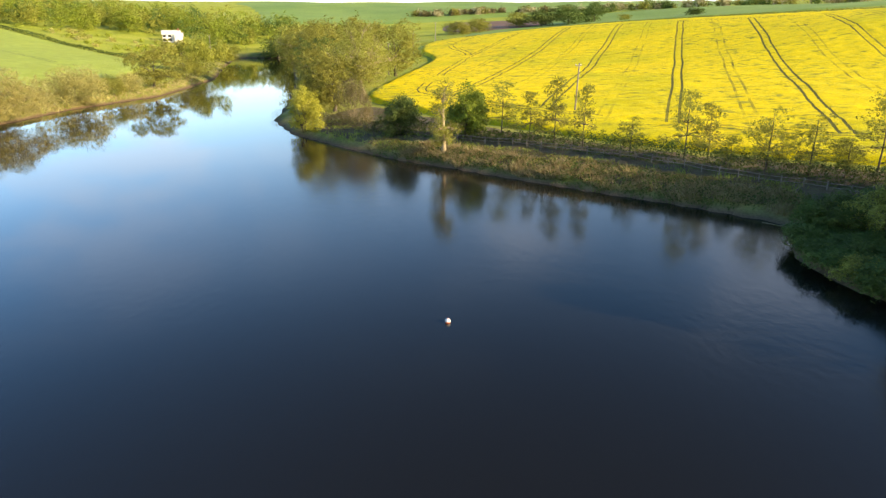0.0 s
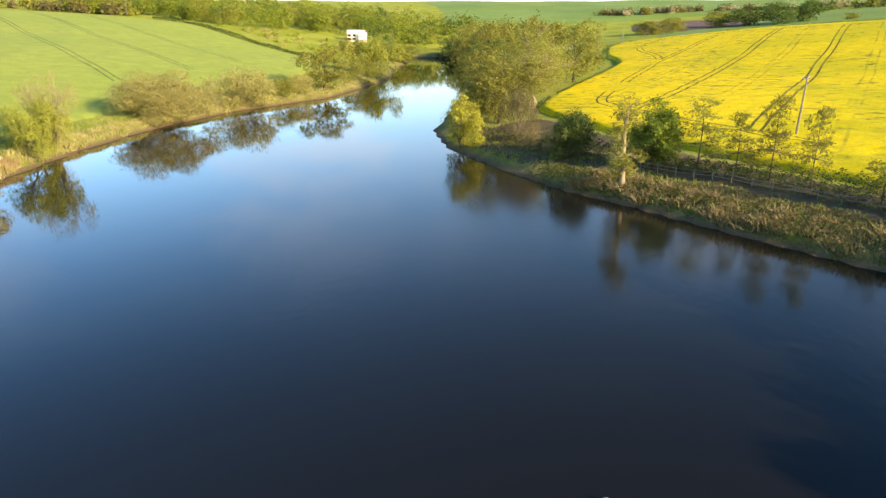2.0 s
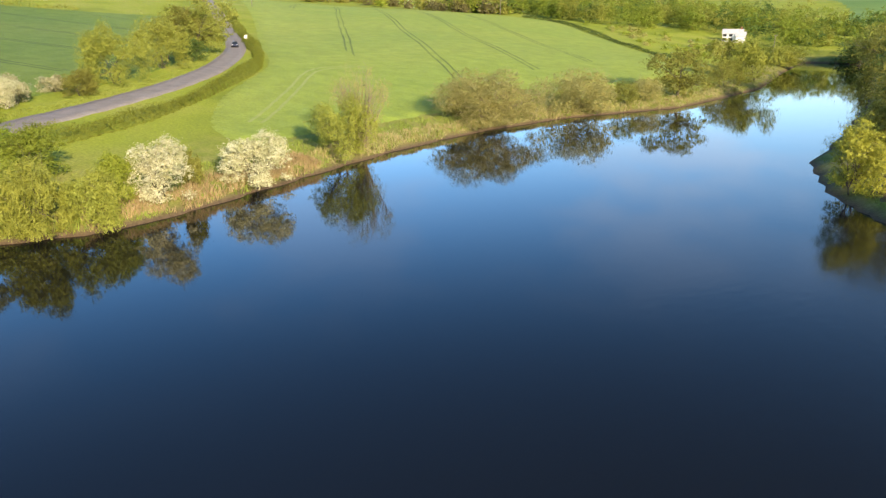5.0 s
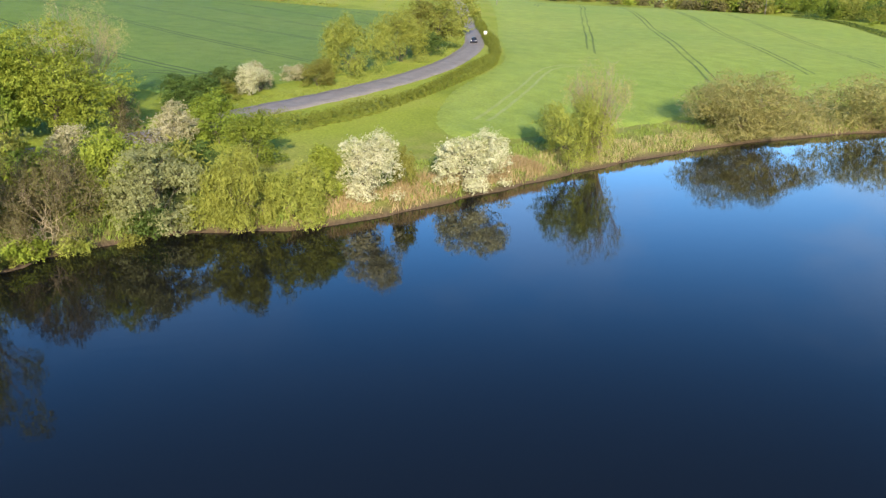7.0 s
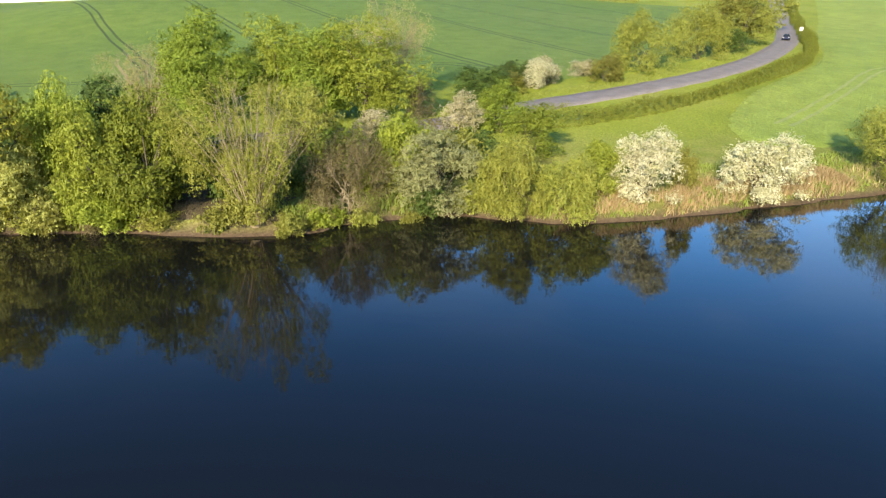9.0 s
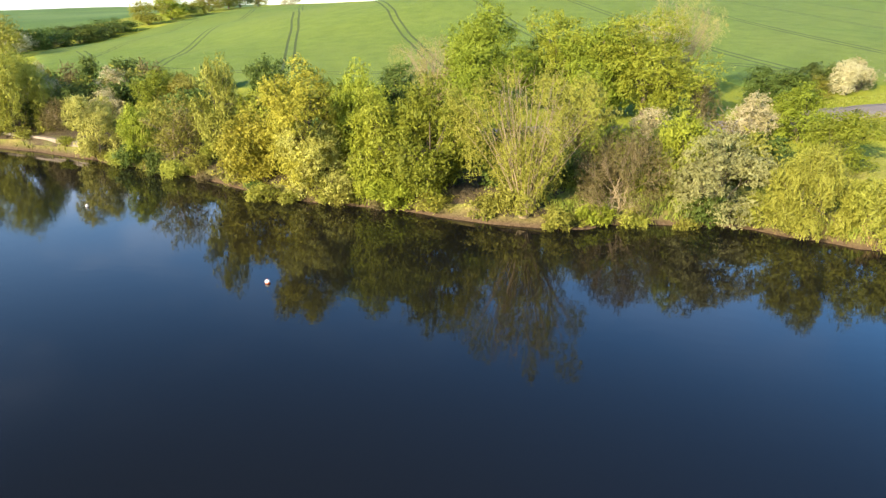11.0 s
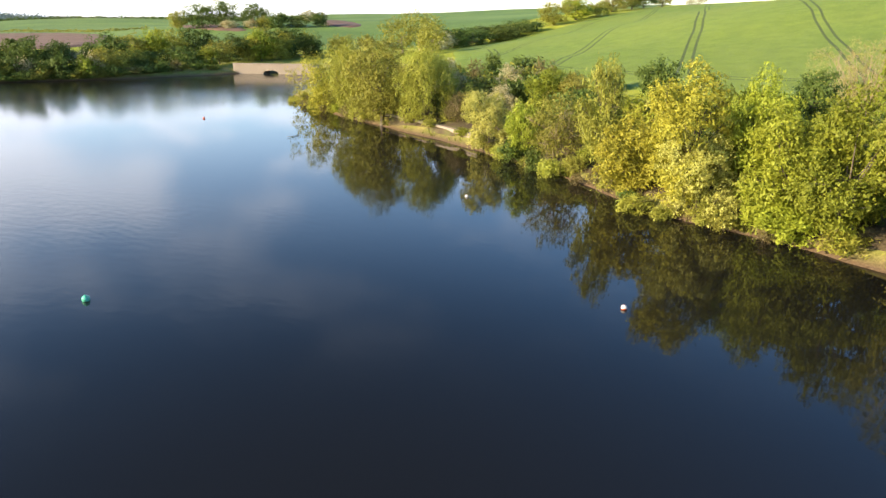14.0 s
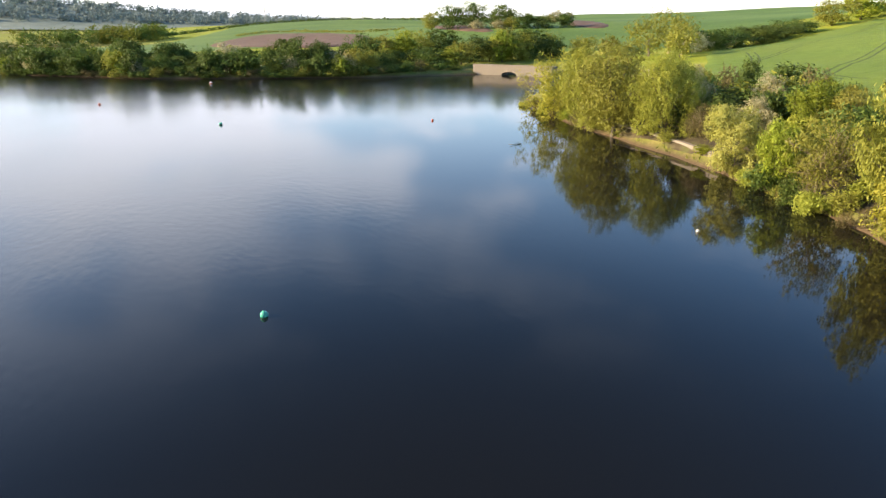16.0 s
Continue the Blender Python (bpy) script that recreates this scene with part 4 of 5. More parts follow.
def plant(kind, x, y, h, r, group, variant=None, sink=0.05):
    rng = random.Random(f"{kind}{x:.1f}{y:.1f}")
    variant = rng.randrange(2) if variant is None else variant
    nominal_h, nominal_r = KINDS[kind][7], KINDS[kind][8]
    away = math.hypot(x + 15, y - 45)
    fine = 0 if away > 215 or "waterline" in group or group.startswith("undergrowth") and h > 3.2 else 1 if away > 128 or group.startswith("undergrowth") else 2
    grade = round(math.log(math.sqrt(r * h / (nominal_r * nominal_h))) / math.log(1.3))
    g = 1.3 ** grade
    m = Matrix.LocRotScale((x, y, level(x, y) - sink), Euler((0, 0, rng.uniform(0, 6.283))), (r / nominal_r / g, r / nominal_r / g, h / nominal_h / g))
    key = (kind, variant, fine, grade)
    if key in TEMPLATES:
        ob = copy_thing(TEMPLATES[key], m)
    else:
        ob = TEMPLATES[key] = template(*key)
        ob.matrix_basis = m
    return tagged(ob, group=group)


def plant_rows(rows, group):
    for kind, x, y, h, r in rows:
        plant(kind, x, y, h, r, group)


WEST_BANK = [
    ("hawthorn", -78.7, 84.8, 6.2, 3.8),
    ("hawthorn", -77.0, 72.4, 6.8, 2.7),
    ("bush_spring", -78.9, 68.7, 5.0, 2.1),
    ("bush_olive", -79.7, 77.5, 4.2, 1.6),
    ("willow_dome", -74.8, 64.8, 5.6, 2.9),
    ("willow_dome", -76.5, 60.0, 6.9, 3.3),
    ("willow_silver", -78.4, 53.1, 7.1, 4.2),
    ("tree_spring", -81.5, 50.7, 7.4, 2.7),
    ("shrub_dusky", -77.0, 45.0, 7.5, 3.6),
    ("willow_old", -74.1, 37.5, 11.8, 5.7),
    ("tree_bright", -75.4, 28.6, 11.0, 4.3),
    ("shrub_olive", -74.3, 42.4, 0.9, 1.1),
    ("bush_spring", -75.8, 23.8, 3.5, 2.4),
]
WEST_BEHIND = [
    ("tree_bright", -106.2, 27.5, 13.4, 6.8),
    ("tree_spring", -107.5, 46.4, 12.8, 6.4),
    ("tree_bright", -107.3, 40.9, 11.2, 4.9),
    ("tree_spring", -110.7, 35.1, 12.3, 5.5),
    ("tree_bare", -118.1, 49.6, 14.4, 6.2),
    ("tree_bare", -109.6, 18.9, 9.4, 6.0),
    ("shrub_dusky", -109.4, 53.4, 5.2, 2.3),
    ("hawthorn_fading", -100.5, 57.9, 5.4, 2.8),
    ("bush_bright", -100.8, 63.2, 6.5, 3.2),
    ("bush_bright", -89.8, 64.6, 6.0, 3.1),
    ("hawthorn_fading", -97.6, 47.1, 4.0, 2.7),
    ("bush_dark", -91.6, 48.9, 3.9, 2.2),
    ("bush_spring", -100.8, 41.2, 2.3, 2.1),
    ("bush_dark", -91.0, 57.4, 3.5, 2.5),
    ("tree_olive", -90.2, 40.7, 8.0, 3.1),
]
ROAD_SIDE = [
    ("willow_dome", -142.8, 96.3, 10.5, 6.1),
    ("willow_dome", -157.3, 112.4, 10.9, 6.3),
    ("tree_olive", -177.7, 132.0, 11.7, 8.1),
    ("tree_olive", -209.9, 153.5, 12.5, 7.1),
    ("bush_olive", -132.7, 85.8, 4.4, 3.5),
    ("hawthorn_fading", -137.1, 83.3, 2.8, 2.3),
    ("hawthorn", -126.3, 73.1, 4.6, 2.2),
    ("bush_olive", -124.9, 67.5, 4.1, 4.5),
    ("bush_dark", -165.6, 123.9, 5.4, 3.4),
    ("bush_dark", -121.0, 64.0, 4.5, 4.0),
    ("hawthorn_fading", -129.3, 75.2, 4.6, 2.6),
    ("bush_dark", -128.4, 70.0, 4.0, 3.0),
    ("tree_olive", -181.5, 130.2, 11.0, 6.7),
]
SOUTH_WEST_BANK = [
    ("tree_spring", -76.2, 24.2, 9.5, 3.4),
    ("hawthorn_pale", -76.0, 17.5, 7.2, 3.5),
    ("tree_gold", -77.3, 15.6, 11.6, 4.4),
    ("tree_spring", -79.9, 20.0, 9.5, 3.2),
    ("tree_dark", -84.0, 22.4, 10.2, 2.6),
    ("tree_olive", -81.8, 3.4, 9.6, 3.0),
    ("tree_bare_olive", -83.8, -4.1, 8.3, 3.1),
    ("tree_gold", -78.8, 8.9, 7.2, 3.3),
    ("hawthorn_pale", -87.3, -17.2, 6.6, 3.5),
    ("bush_spring", -85.8, -10.4, 5.7, 1.9),
    ("bush_bright", -101.7, -19.4, 7.1, 2.7),
    ("tree_olive", -102.5, -15.0, 6.2, 3.2),
    ("hawthorn_fading", -105.6, -28.9, 6.6, 2.8),
    ("bush_dark", -99.8, -31.6, 6.7, 4.1),
    ("hawthorn_fading", -101.1, -38.2, 8.0, 2.9),
    ("shrub_dusky", -95.5, -30.3, 5.0, 2.2),
    ("willow_dome", -93.7, -36.2, 11.0, 5.0),
    ("tree_olive", -92.6, -45.8, 13.3, 6.3),
    ("willow_gold", -96.7, -68.4, 11.7, 6.3),
    ("willow_dome", -94.0, -53.7, 10.4, 4.6),
    ("tree_bright", -84.6, 17.0, 8.0, 2.4),
    ("bush_spring", -90.2, -25.0, 1.3, 1.1),
    ("shrub_olive", -92.0, -33.5, 1.5, 1.4),
    ("bush_olive", -93.2, -39.5, 1.2, 1.2),
    ("shrub_dusky", -95.5, -31.0, 3.2, 2.2),
    ("bush_dark", -97.0, -37.0, 4.2, 2.6),
    ("hawthorn_fading", -98.5, -25.0, 5.0, 2.8),
]
NORTH_WEST_BANK = [
    ("willow_spring", -84.1, 102.5, 8.2, 5.0),
    ("tree_bare", -85.8, 107.6, 11.8, 4.6),
    ("shrub_sallow", -90.1, 142.1, 9.4, 9.7),
    ("shrub_sallow", -87.8, 167.2, 8.3, 8.2),
    ("shrub_olive", -84.9, 181.8, 5.1, 3.2),
    ("shrub_sallow", -84.1, 190.8, 4.8, 4.1),
    ("tree_olive", -82.2, 202.8, 10.9, 6.2),
    ("shrub_olive", -83.6, 231.2, 7.3, 5.2),
    ("willow_dome", -85.5, 256.8, 12.2, 6.7),
    ("willow_dome", -104.9, 337.5, 7.4, 7.8),
    ("shrub_olive", -96.2, 140.2, 3.9, 2.9),
    ("tree_olive", -103.4, 283.6, 9.9, 6.5),
]
EAST_BANK = [
    ("shrub_gold", -25.5, 127.2, 7.9, 3.6),
    ("tree_olive", -22.6, 144.6, 12.3, 6.5),
    ("tree_bare_olive", -19.3, 164.3, 16.2, 8.7),
    ("tree_olive", -14.8, 215.5, 15.7, 7.8),
    ("tree_bare_olive", -46.1, 243.0, 17.8, 12.3),
    ("tree_dark", -90.2, 393.0, 10.2, 9.5),
    ("shrub_dusky", -16.3, 128.9, 7.5, 4.5),
    ("shrub_dark", -7.1, 115.8, 6.3, 3.8),
    ("tree_pale", -0.2, 101.5, 10.6, 2.4),
    ("tree_bright", 3.3, 111.0, 8.5, 3.8),
    ("alder", 8.8, 109.1, 8.8, 3.4),
    ("alder", 12.8, 106.2, 7.5, 2.4),
    ("alder", 16.2, 103.6, 8.5, 2.5),
    ("alder", 20.0, 101.3, 6.9, 2.3),
    ("tree_olive", -27.1, 150.9, 7.6, 4.6),
    ("tree_bare_olive", -35.4, 251.9, 14.4, 8.8),
]
EAST_BANK_SOUTH = [
    ("alder", 31.4, 91.2, 7.7, 3.0),
    ("alder", 34.3, 90.7, 5.8, 2.1),
    ("alder", 39.2, 84.3, 7.7, 3.5),
    ("alder", 43.2, 81.8, 7.1, 3.3),
    ("alder", 25.3, 95.2, 5.2, 2.7),
    ("alder", 49.4, 78.8, 8.2, 3.3),
    ("alder", 46.2, 79.5, 6.1, 2.2),
    ("alder", 35.4, 86.0, 4.4, 2.0),
]
plant_rows(WEST_BANK, "trees on the west bank")
plant_rows(WEST_BEHIND, "trees behind the west bank")
plant_rows(ROAD_SIDE, "trees beside the lane")
plant_rows(SOUTH_WEST_BANK, "trees on the south-west bank")
plant_rows(NORTH_WEST_BANK, "bushes on the north-west bank")
plant_rows(EAST_BANK, "trees on the east bank")
plant_rows(EAST_BANK_SOUTH, "alders on the east bank")

WEST_LINE = [(-78, 58), (-77, 46), (-73, 39), (-75, 28), (-76, 13), (-81, 3), (-85, -10), (-88, -20)]
WEST_LINE_SOUTH = [(-93, -46), (-95, -60), (-103, -87)]


# undergrowth between the bank trees
rng_u = random.Random(17)
for (ax, ay), (bx, by) in list(zip(WEST_LINE, WEST_LINE[1:])) + list(zip(WEST_LINE_SOUTH, WEST_LINE_SOUTH[1:])):
    n = max(1, int(math.hypot(bx - ax, by - ay) / 2.6))
    for k in range(n):
        u = (k + rng_u.uniform(0.1, 0.9)) / n
        if 31 < ay + (by - ay) * u < 34:
            continue
        for back, tall in ((rng_u.uniform(-1.3, 0.5), (1.4, 3.0)), (rng_u.uniform(3, 8), (2.2, 4.4)), (rng_u.uniform(9, 15), (3, 5.5))):
            kind = rng_u.choice(["bush_olive", "bush_dark", "bush_spring", "shrub_olive", "shrub_dusky", "willow_dome"])
            h = rng_u.uniform(*tall)
            plant(kind, ax + (bx - ax) * u - back, ay + (by - ay) * u, h, h * rng_u.uniform(0.5, 0.75), "undergrowth on the west bank")

# near east shore: shrubs, and unseen taller trees added to shade the bank
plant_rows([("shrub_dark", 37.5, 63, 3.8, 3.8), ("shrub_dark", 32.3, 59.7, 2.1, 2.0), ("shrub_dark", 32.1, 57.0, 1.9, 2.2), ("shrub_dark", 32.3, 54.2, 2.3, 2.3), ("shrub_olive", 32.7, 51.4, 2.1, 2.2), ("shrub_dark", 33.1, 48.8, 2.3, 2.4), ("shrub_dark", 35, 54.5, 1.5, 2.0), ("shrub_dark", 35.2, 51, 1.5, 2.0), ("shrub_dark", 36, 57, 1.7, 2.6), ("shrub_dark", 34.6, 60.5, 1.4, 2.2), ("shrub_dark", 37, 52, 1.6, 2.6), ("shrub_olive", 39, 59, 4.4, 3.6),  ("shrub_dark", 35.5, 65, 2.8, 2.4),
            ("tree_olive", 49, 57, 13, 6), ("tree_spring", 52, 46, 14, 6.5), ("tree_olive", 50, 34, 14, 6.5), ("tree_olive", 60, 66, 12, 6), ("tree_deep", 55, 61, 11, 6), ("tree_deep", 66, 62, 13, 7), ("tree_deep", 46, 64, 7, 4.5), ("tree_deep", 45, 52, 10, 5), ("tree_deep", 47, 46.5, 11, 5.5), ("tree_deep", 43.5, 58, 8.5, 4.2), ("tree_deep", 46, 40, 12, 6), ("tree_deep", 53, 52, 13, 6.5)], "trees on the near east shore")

# the wood east of the inlet
rng_e = random.Random(5)
for x, y in ((-79, 372), (-74, 352), (-66, 330), (-60, 306), (-52, 282), (-49, 262), (-44, 236), (-39, 214), (-34, 196), (-31, 178), (-62, 360), (-50, 330), (-38, 296), (-30, 262), (-26, 238), (-23, 196)):
    plant(rng_e.choice(["tree_bare_olive", "tree_olive", "tree_bare_olive", "tree_deep"]), x, y, rng_e.uniform(13, 17), rng_e.uniform(6.5, 9.5), "trees east of the inlet")

# the far bank
rng_s = random.Random(11)
# mostly dark kinds: shade on the bank's near side is put into leaf colour
far_kinds = ["tree_deep", "bush_dark", "tree_deep", "shrub_dark", "willow_dome", "tree_bright", "bush_bright", "bush_dark", "bush_dark", "hawthorn_fading", "tree_deep", "tree_deep", "shrub_dark"]
bank_line = [(18, -262), (-1, -236), (-33, -204), (-72, -185), (-94, -176), (-114, -176)]
for (ax, ay), (bx, by) in zip(bank_line, bank_line[1:]):
    n = max(2, int(math.hypot(bx - ax, by - ay) / 3.2))
    for k in range(n):
        u = (k + rng_s.uniform(0, 0.7)) / n
        if ax < -90:
            continue
        kind = rng_s.choice(far_kinds)
        h = rng_s.uniform(5.6, 8.4) if kind.startswith("tree") else rng_s.uniform(4.4, 7)
        plant(kind, ax + (bx - ax) * u + rng_s.uniform(-1, 2), ay + (by - ay) * u + rng_s.uniform(-1.5, 3.0), h, h * rng_s.uniform(0.5, 0.65), "trees along the far bank")
        kind = rng_s.choice(far_kinds)
        h = rng_s.uniform(6.2, 8.8)
        plant(kind, ax + (bx - ax) * u + rng_s.uniform(-2, 2), ay + (by - ay) * u - rng_s.uniform(8, 18), h, h * rng_s.uniform(0.45, 0.6), "trees along the far bank")

plant_rows([("shrub_dark", -104, -175, 2.6, 2.6), ("shrub_dark", -110, -174.5, 2.4, 2.8), ("shrub_olive", -116, -173.5, 2.6, 2.4), ("shrub_dark", -121, -173, 2.2, 2.4), ("shrub_dark", -126, -172, 2.0, 2.2)], "shrubs beside the bridge")

plant_rows([("tree_olive", -95, -178, 7, 4.5), ("bush_olive", -100, -180, 6, 4), ("shrub_dark", -106, -181, 5, 4), ("tree_deep", -100, -192, 10, 6), ("tree_olive", -109, -196, 10, 6), ("tree_spring", -118, -200, 10, 6),
            ("tree_olive", -127, -203, 10, 6), ("bush_dark", -112, -188, 5, 4.5), ("bush_dark", -122, -192, 5, 4.5), ("tree_deep", -136, -206, 10, 6.5), ("hawthorn_fading", -92, -190, 7, 4.5), ("tree_deep", -121, -180, 7, 4.5), ("bush_bright", -127, -178, 6, 4), ("tree_olive", -133, -182, 9, 5), ("tree_deep", -140, -188, 10, 6)], "trees along the far bank")
rng_w = random.Random(23)
for k in range(26):
    x, y = -97 - rng_w.uniform(0, 24), -14 - k * 2.6 + rng_w.uniform(-2, 2)
    h = rng_w.uniform(3.5, 6.5)
    plant(rng_w.choice(["bush_dark", "hawthorn_fading", "bush_olive", "shrub_dusky", "bush_dark", "tree_gold"]), x - 0.16 * max(0, -20 - y), y, h, h * rng_w.uniform(0.5, 0.7), "undergrowth behind the bank wall")

for k in range(60):
    u = k / 59 * (len(bank_line) - 1)
    i = min(int(u), len(bank_line) - 2)
    (ax, ay), (bx, by) = bank_line[i], bank_line[i + 1]
    u -= i
    plant(rng_s.choice(["shrub_dark", "shrub_olive", "bush_dark", "shrub_dusky"]), ax + (bx - ax) * u, ay + (by - ay) * u + rng_s.uniform(2.8, 4.0), rng_s.uniform(1.8, 3.2), rng_s.uniform(1.8, 2.6), "shrubs at the far waterline")

# clumps behind the bridge and on the south fields, and the row behind the hill field
plant_rows([("tree_olive", -146, -186, 9, 4.5), ("willow_dome", -152, -190, 10, 5), ("tree_olive", -158, -196, 11, 6), ("tree_olive", -166, -192, 10, 5.5), ("bush_dark", -172, -186, 7, 5),
            ("tree_bare_olive", -178, -200, 9, 6), ("bush_olive", -188, -190, 7, 5), ("tree_olive", -198, -186, 7, 4), ("tree_bright", -150, -184, 10, 5), ("tree_deep", -161, -188, 11, 6), ("willow_dome", -157, -184, 9, 5), ("tree_deep", -170, -198, 11, 6)], "trees behind the bridge")
plant_rows([("tree_deep", -216, -366, 14, 9), ("tree_deep", -228, -360, 15, 10), ("tree_deep", -238, -345, 13, 8), ("tree_olive", -206, -374, 12, 8), ("hawthorn_fading", -224, -348, 6, 5), ("hawthorn_fading", -234, -340, 6, 5),
            ("bush_dark", -246, -330, 9, 7), ("bush_dark", -256, -326, 8, 7), ("bush_dark", -268, -322, 7, 6), ("bush_olive", -240, -336, 7, 5), ("hawthorn_fading", -300, -380, 8, 6), ("hawthorn_fading", -310, -384, 7, 6)],
           "clump on the south fields")
plant_rows([("hawthorn", -214, -160, 7, 4), ("tree_bare_olive", -200, -150, 12, 7), ("tree_bare_olive", -212, -170, 15, 9), ("tree_bare_olive", -196, -162, 13, 7), ("bush_dark", -228, -168, 7, 6.5), ("hawthorn_fading", -222, -164, 6, 4), ("bush_dark", -240, -175, 7.5, 7),
            ("bush_dark", -252, -178, 7.5, 7.5), ("bush_dark", -267, -182, 8, 8.5), ("bush_dark", -284, -187, 8, 9), ("bush_dark", -302, -192, 8, 9), ("hawthorn_fading", -246, -176, 6, 5), ("tree_olive", -330, -196, 11, 8), ("tree_spring", -352, -198, 13, 9),
            ("bush_olive", -370, -198, 8, 8), ("tree_olive", -396, -204, 13, 10), ("tree_spring", -420, -206, 14, 11), ("tree_deep", -440, -210, 12, 9), ("tree_olive", -470, -214, 12, 9), ("hawthorn_fading", -500, -205, 8, 8),
            ("tree_olive", -190, -140, 9, 5)], "trees behind the hill field")
plant_rows([("tree_deep", 66, 505, 14, 12), ("tree_deep", 84, 500, 16, 13), ("tree_olive", 50, 515, 12, 10), ("tree_deep", 102, 505, 12, 9), ("bush_olive", 22, 480, 9, 8), ("bush_olive", 8, 470, 8, 7), ("bush_dark", 108, 320, 3.5, 4), ("bush_olive", 84, 345, 3, 3)],
           "trees beyond the yellow crop")


# ---- woods, hedges, reeds: things nobody could count ----
def woodland(name, poly, count, heights, label, leaf, seed, size=1.0, leaves=260, category="wood", land=height):
    rng = np.random.default_rng(seed)
    p = np.array(poly, float)
    spots = []
    while len(spots) < count:
        x, y = rng.uniform(p[:, 0].min(), p[:, 0].max()), rng.uniform(p[:, 1].min(), p[:, 1].max())
        if within(poly, np.array([x]), np.array([y]))[0]:
            spots.append((x, y))
    mixes = {}
    for x, y in spots:
        h = rng.uniform(*heights)
        lobes = lobes_of(rng, "round" if rng.random() < 0.6 else "dome", h, h * rng.uniform(0.45, 0.65))
        v, f = crown_leaves(rng, lobes, leaves, size)
        mixes.setdefault(leaf[rng.integers(len(leaf))], []).append(v + np.array([x, y, float(land(np.array([x]), np.array([y]))[0]) - 0.5]))
    for tone, some in mixes.items():
        v = np.concatenate(some)
        tagged(new(name, mesh_of(name, v, np.arange(len(v)).reshape(-1, 3), LEAF[tone])), label, category, kind="stuff")


woodland("woods", [(-340, 402), (-270, 396), (-215, 400), (-172, 430), (-140, 425), (-118, 402), (-100, 406), (-90, 404), (-95, 480), (-180, 540), (-300, 560), (-430, 500)], 250, (10, 17),
         "mixed spring wood on the rising ground", ["bright_green", "olive", "dark", "hedge", "bright_green"], 3, size=0.5, leaves=800)
woodland("woods", [(-420, 392), (-300, 396), (-300, 430), (-480, 450), (-560, 380), (-500, 365)], 70, (4, 9), "mixed hedgerow trees along the field's top", ["olive", "spring_green", "dusky"], 4)
woodland("scrub", [(-140, 312), (-178, 342), (-240, 392), (-200, 398), (-150, 410), (-110, 350), (-104, 300)], 80, (1.2, 3.4), "scattered scrub on a grassy slope", ["olive", "spring_green", "sallow"], 6, size=0.4, leaves=140, category="scrub")
woodland("woods", [(-30, 650), (60, 665), (200, 640), (200, 650), (60, 680), (-30, 665)], 50, (3, 6), "pale hawthorn hedge across far fields", ["pink", "dusky", "olive"], 8)
woodland("woods", [(120, 620), (330, 560), (330, 580), (130, 640)], 40, (4, 9), "hedgerow trees across far fields", ["pink", "dark", "olive"], 9)
woodland("woods", [(-70, -560), (28, -500), (34, -530), (-60, -610)], 60, (10, 14), "dark wood beyond the far bank", ["dark", "dark", "hedge"], 10, size=0.7, leaves=420)


def far_hill(x, y):
    return 56 * np.exp(-((x - 190) / 520) ** 2 - ((y + 1950) / 260) ** 2) + 3 + 2 * np.sin(x * 0.011)


hx, hy = np.meshgrid(np.linspace(-1100, 1500, 60), np.linspace(-2600, -1350, 30), indexing="ij")
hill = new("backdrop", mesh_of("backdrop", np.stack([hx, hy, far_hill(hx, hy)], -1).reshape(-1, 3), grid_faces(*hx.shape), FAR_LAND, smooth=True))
tagged(hill, "far hill with woods, haze put into its blue-green colour", "hill", kind="structure")
woodland("woods", [(-800, -1990), (-700, -1640), (1100, -1640), (1200, -1990)], 900, (8, 14), "far woods on a hillside, haze put into the leaf colour", ["ridge"], 12, size=3.2, leaves=60, land=far_hill)


def hedge(path, width, tall, label, tones, seed, density=60, size=0.22, name="hedge"):
    """A clipped or ragged hedge along a path."""
    rng = np.random.default_rng(seed)
    pts = rounded(path, 2, closed=False)
    allv, tone_of = [], []
    for (ax, ay), (bx, by) in zip(pts, pts[1:]):
        length = math.hypot(bx - ax, by - ay)
        n = int(length * density)
        u = rng.uniform(0, 1, n)
        ang = rng.uniform(-0.3, math.pi + 0.3, n)
        sx, sy = -(by - ay) / length, (bx - ax) / length
        x0, y0 = ax + (bx - ax) * u, ay + (by - ay) * u
        swell = 1 + 0.22 * np.sin((x0 + y0) * 0.31) + 0.18 * np.sin((x0 + y0) * 0.9) + 0.14 * np.sin(x0 * 2.3 - y0 * 1.7)
        off = np.cos(ang) * width / 2 * rng.uniform(0.75, 1.1, n) * swell
        up = np.clip(np.sign(np.sin(ang)) * np.abs(np.sin(ang)) ** 0.6, 0.03, 1) * tall * rng.uniform(0.6, 1.08, n) * swell
        x, y = x0 + sx * off, y0 + sy * off
        allv.append(np.stack([x, y, height(x, y) + up], 1))
        tone_of.append(np.stack([sx * np.cos(ang), sy * np.cos(ang), np.sin(ang) + 0.2], 1))
    c, out = np.concatenate(allv), np.concatenate(tone_of)
    v, f = cards(rng, c, out, size)
    return tagged(new(name, mesh_of(name, v, f, LEAF[tones])), label, "hedge", kind="stuff")


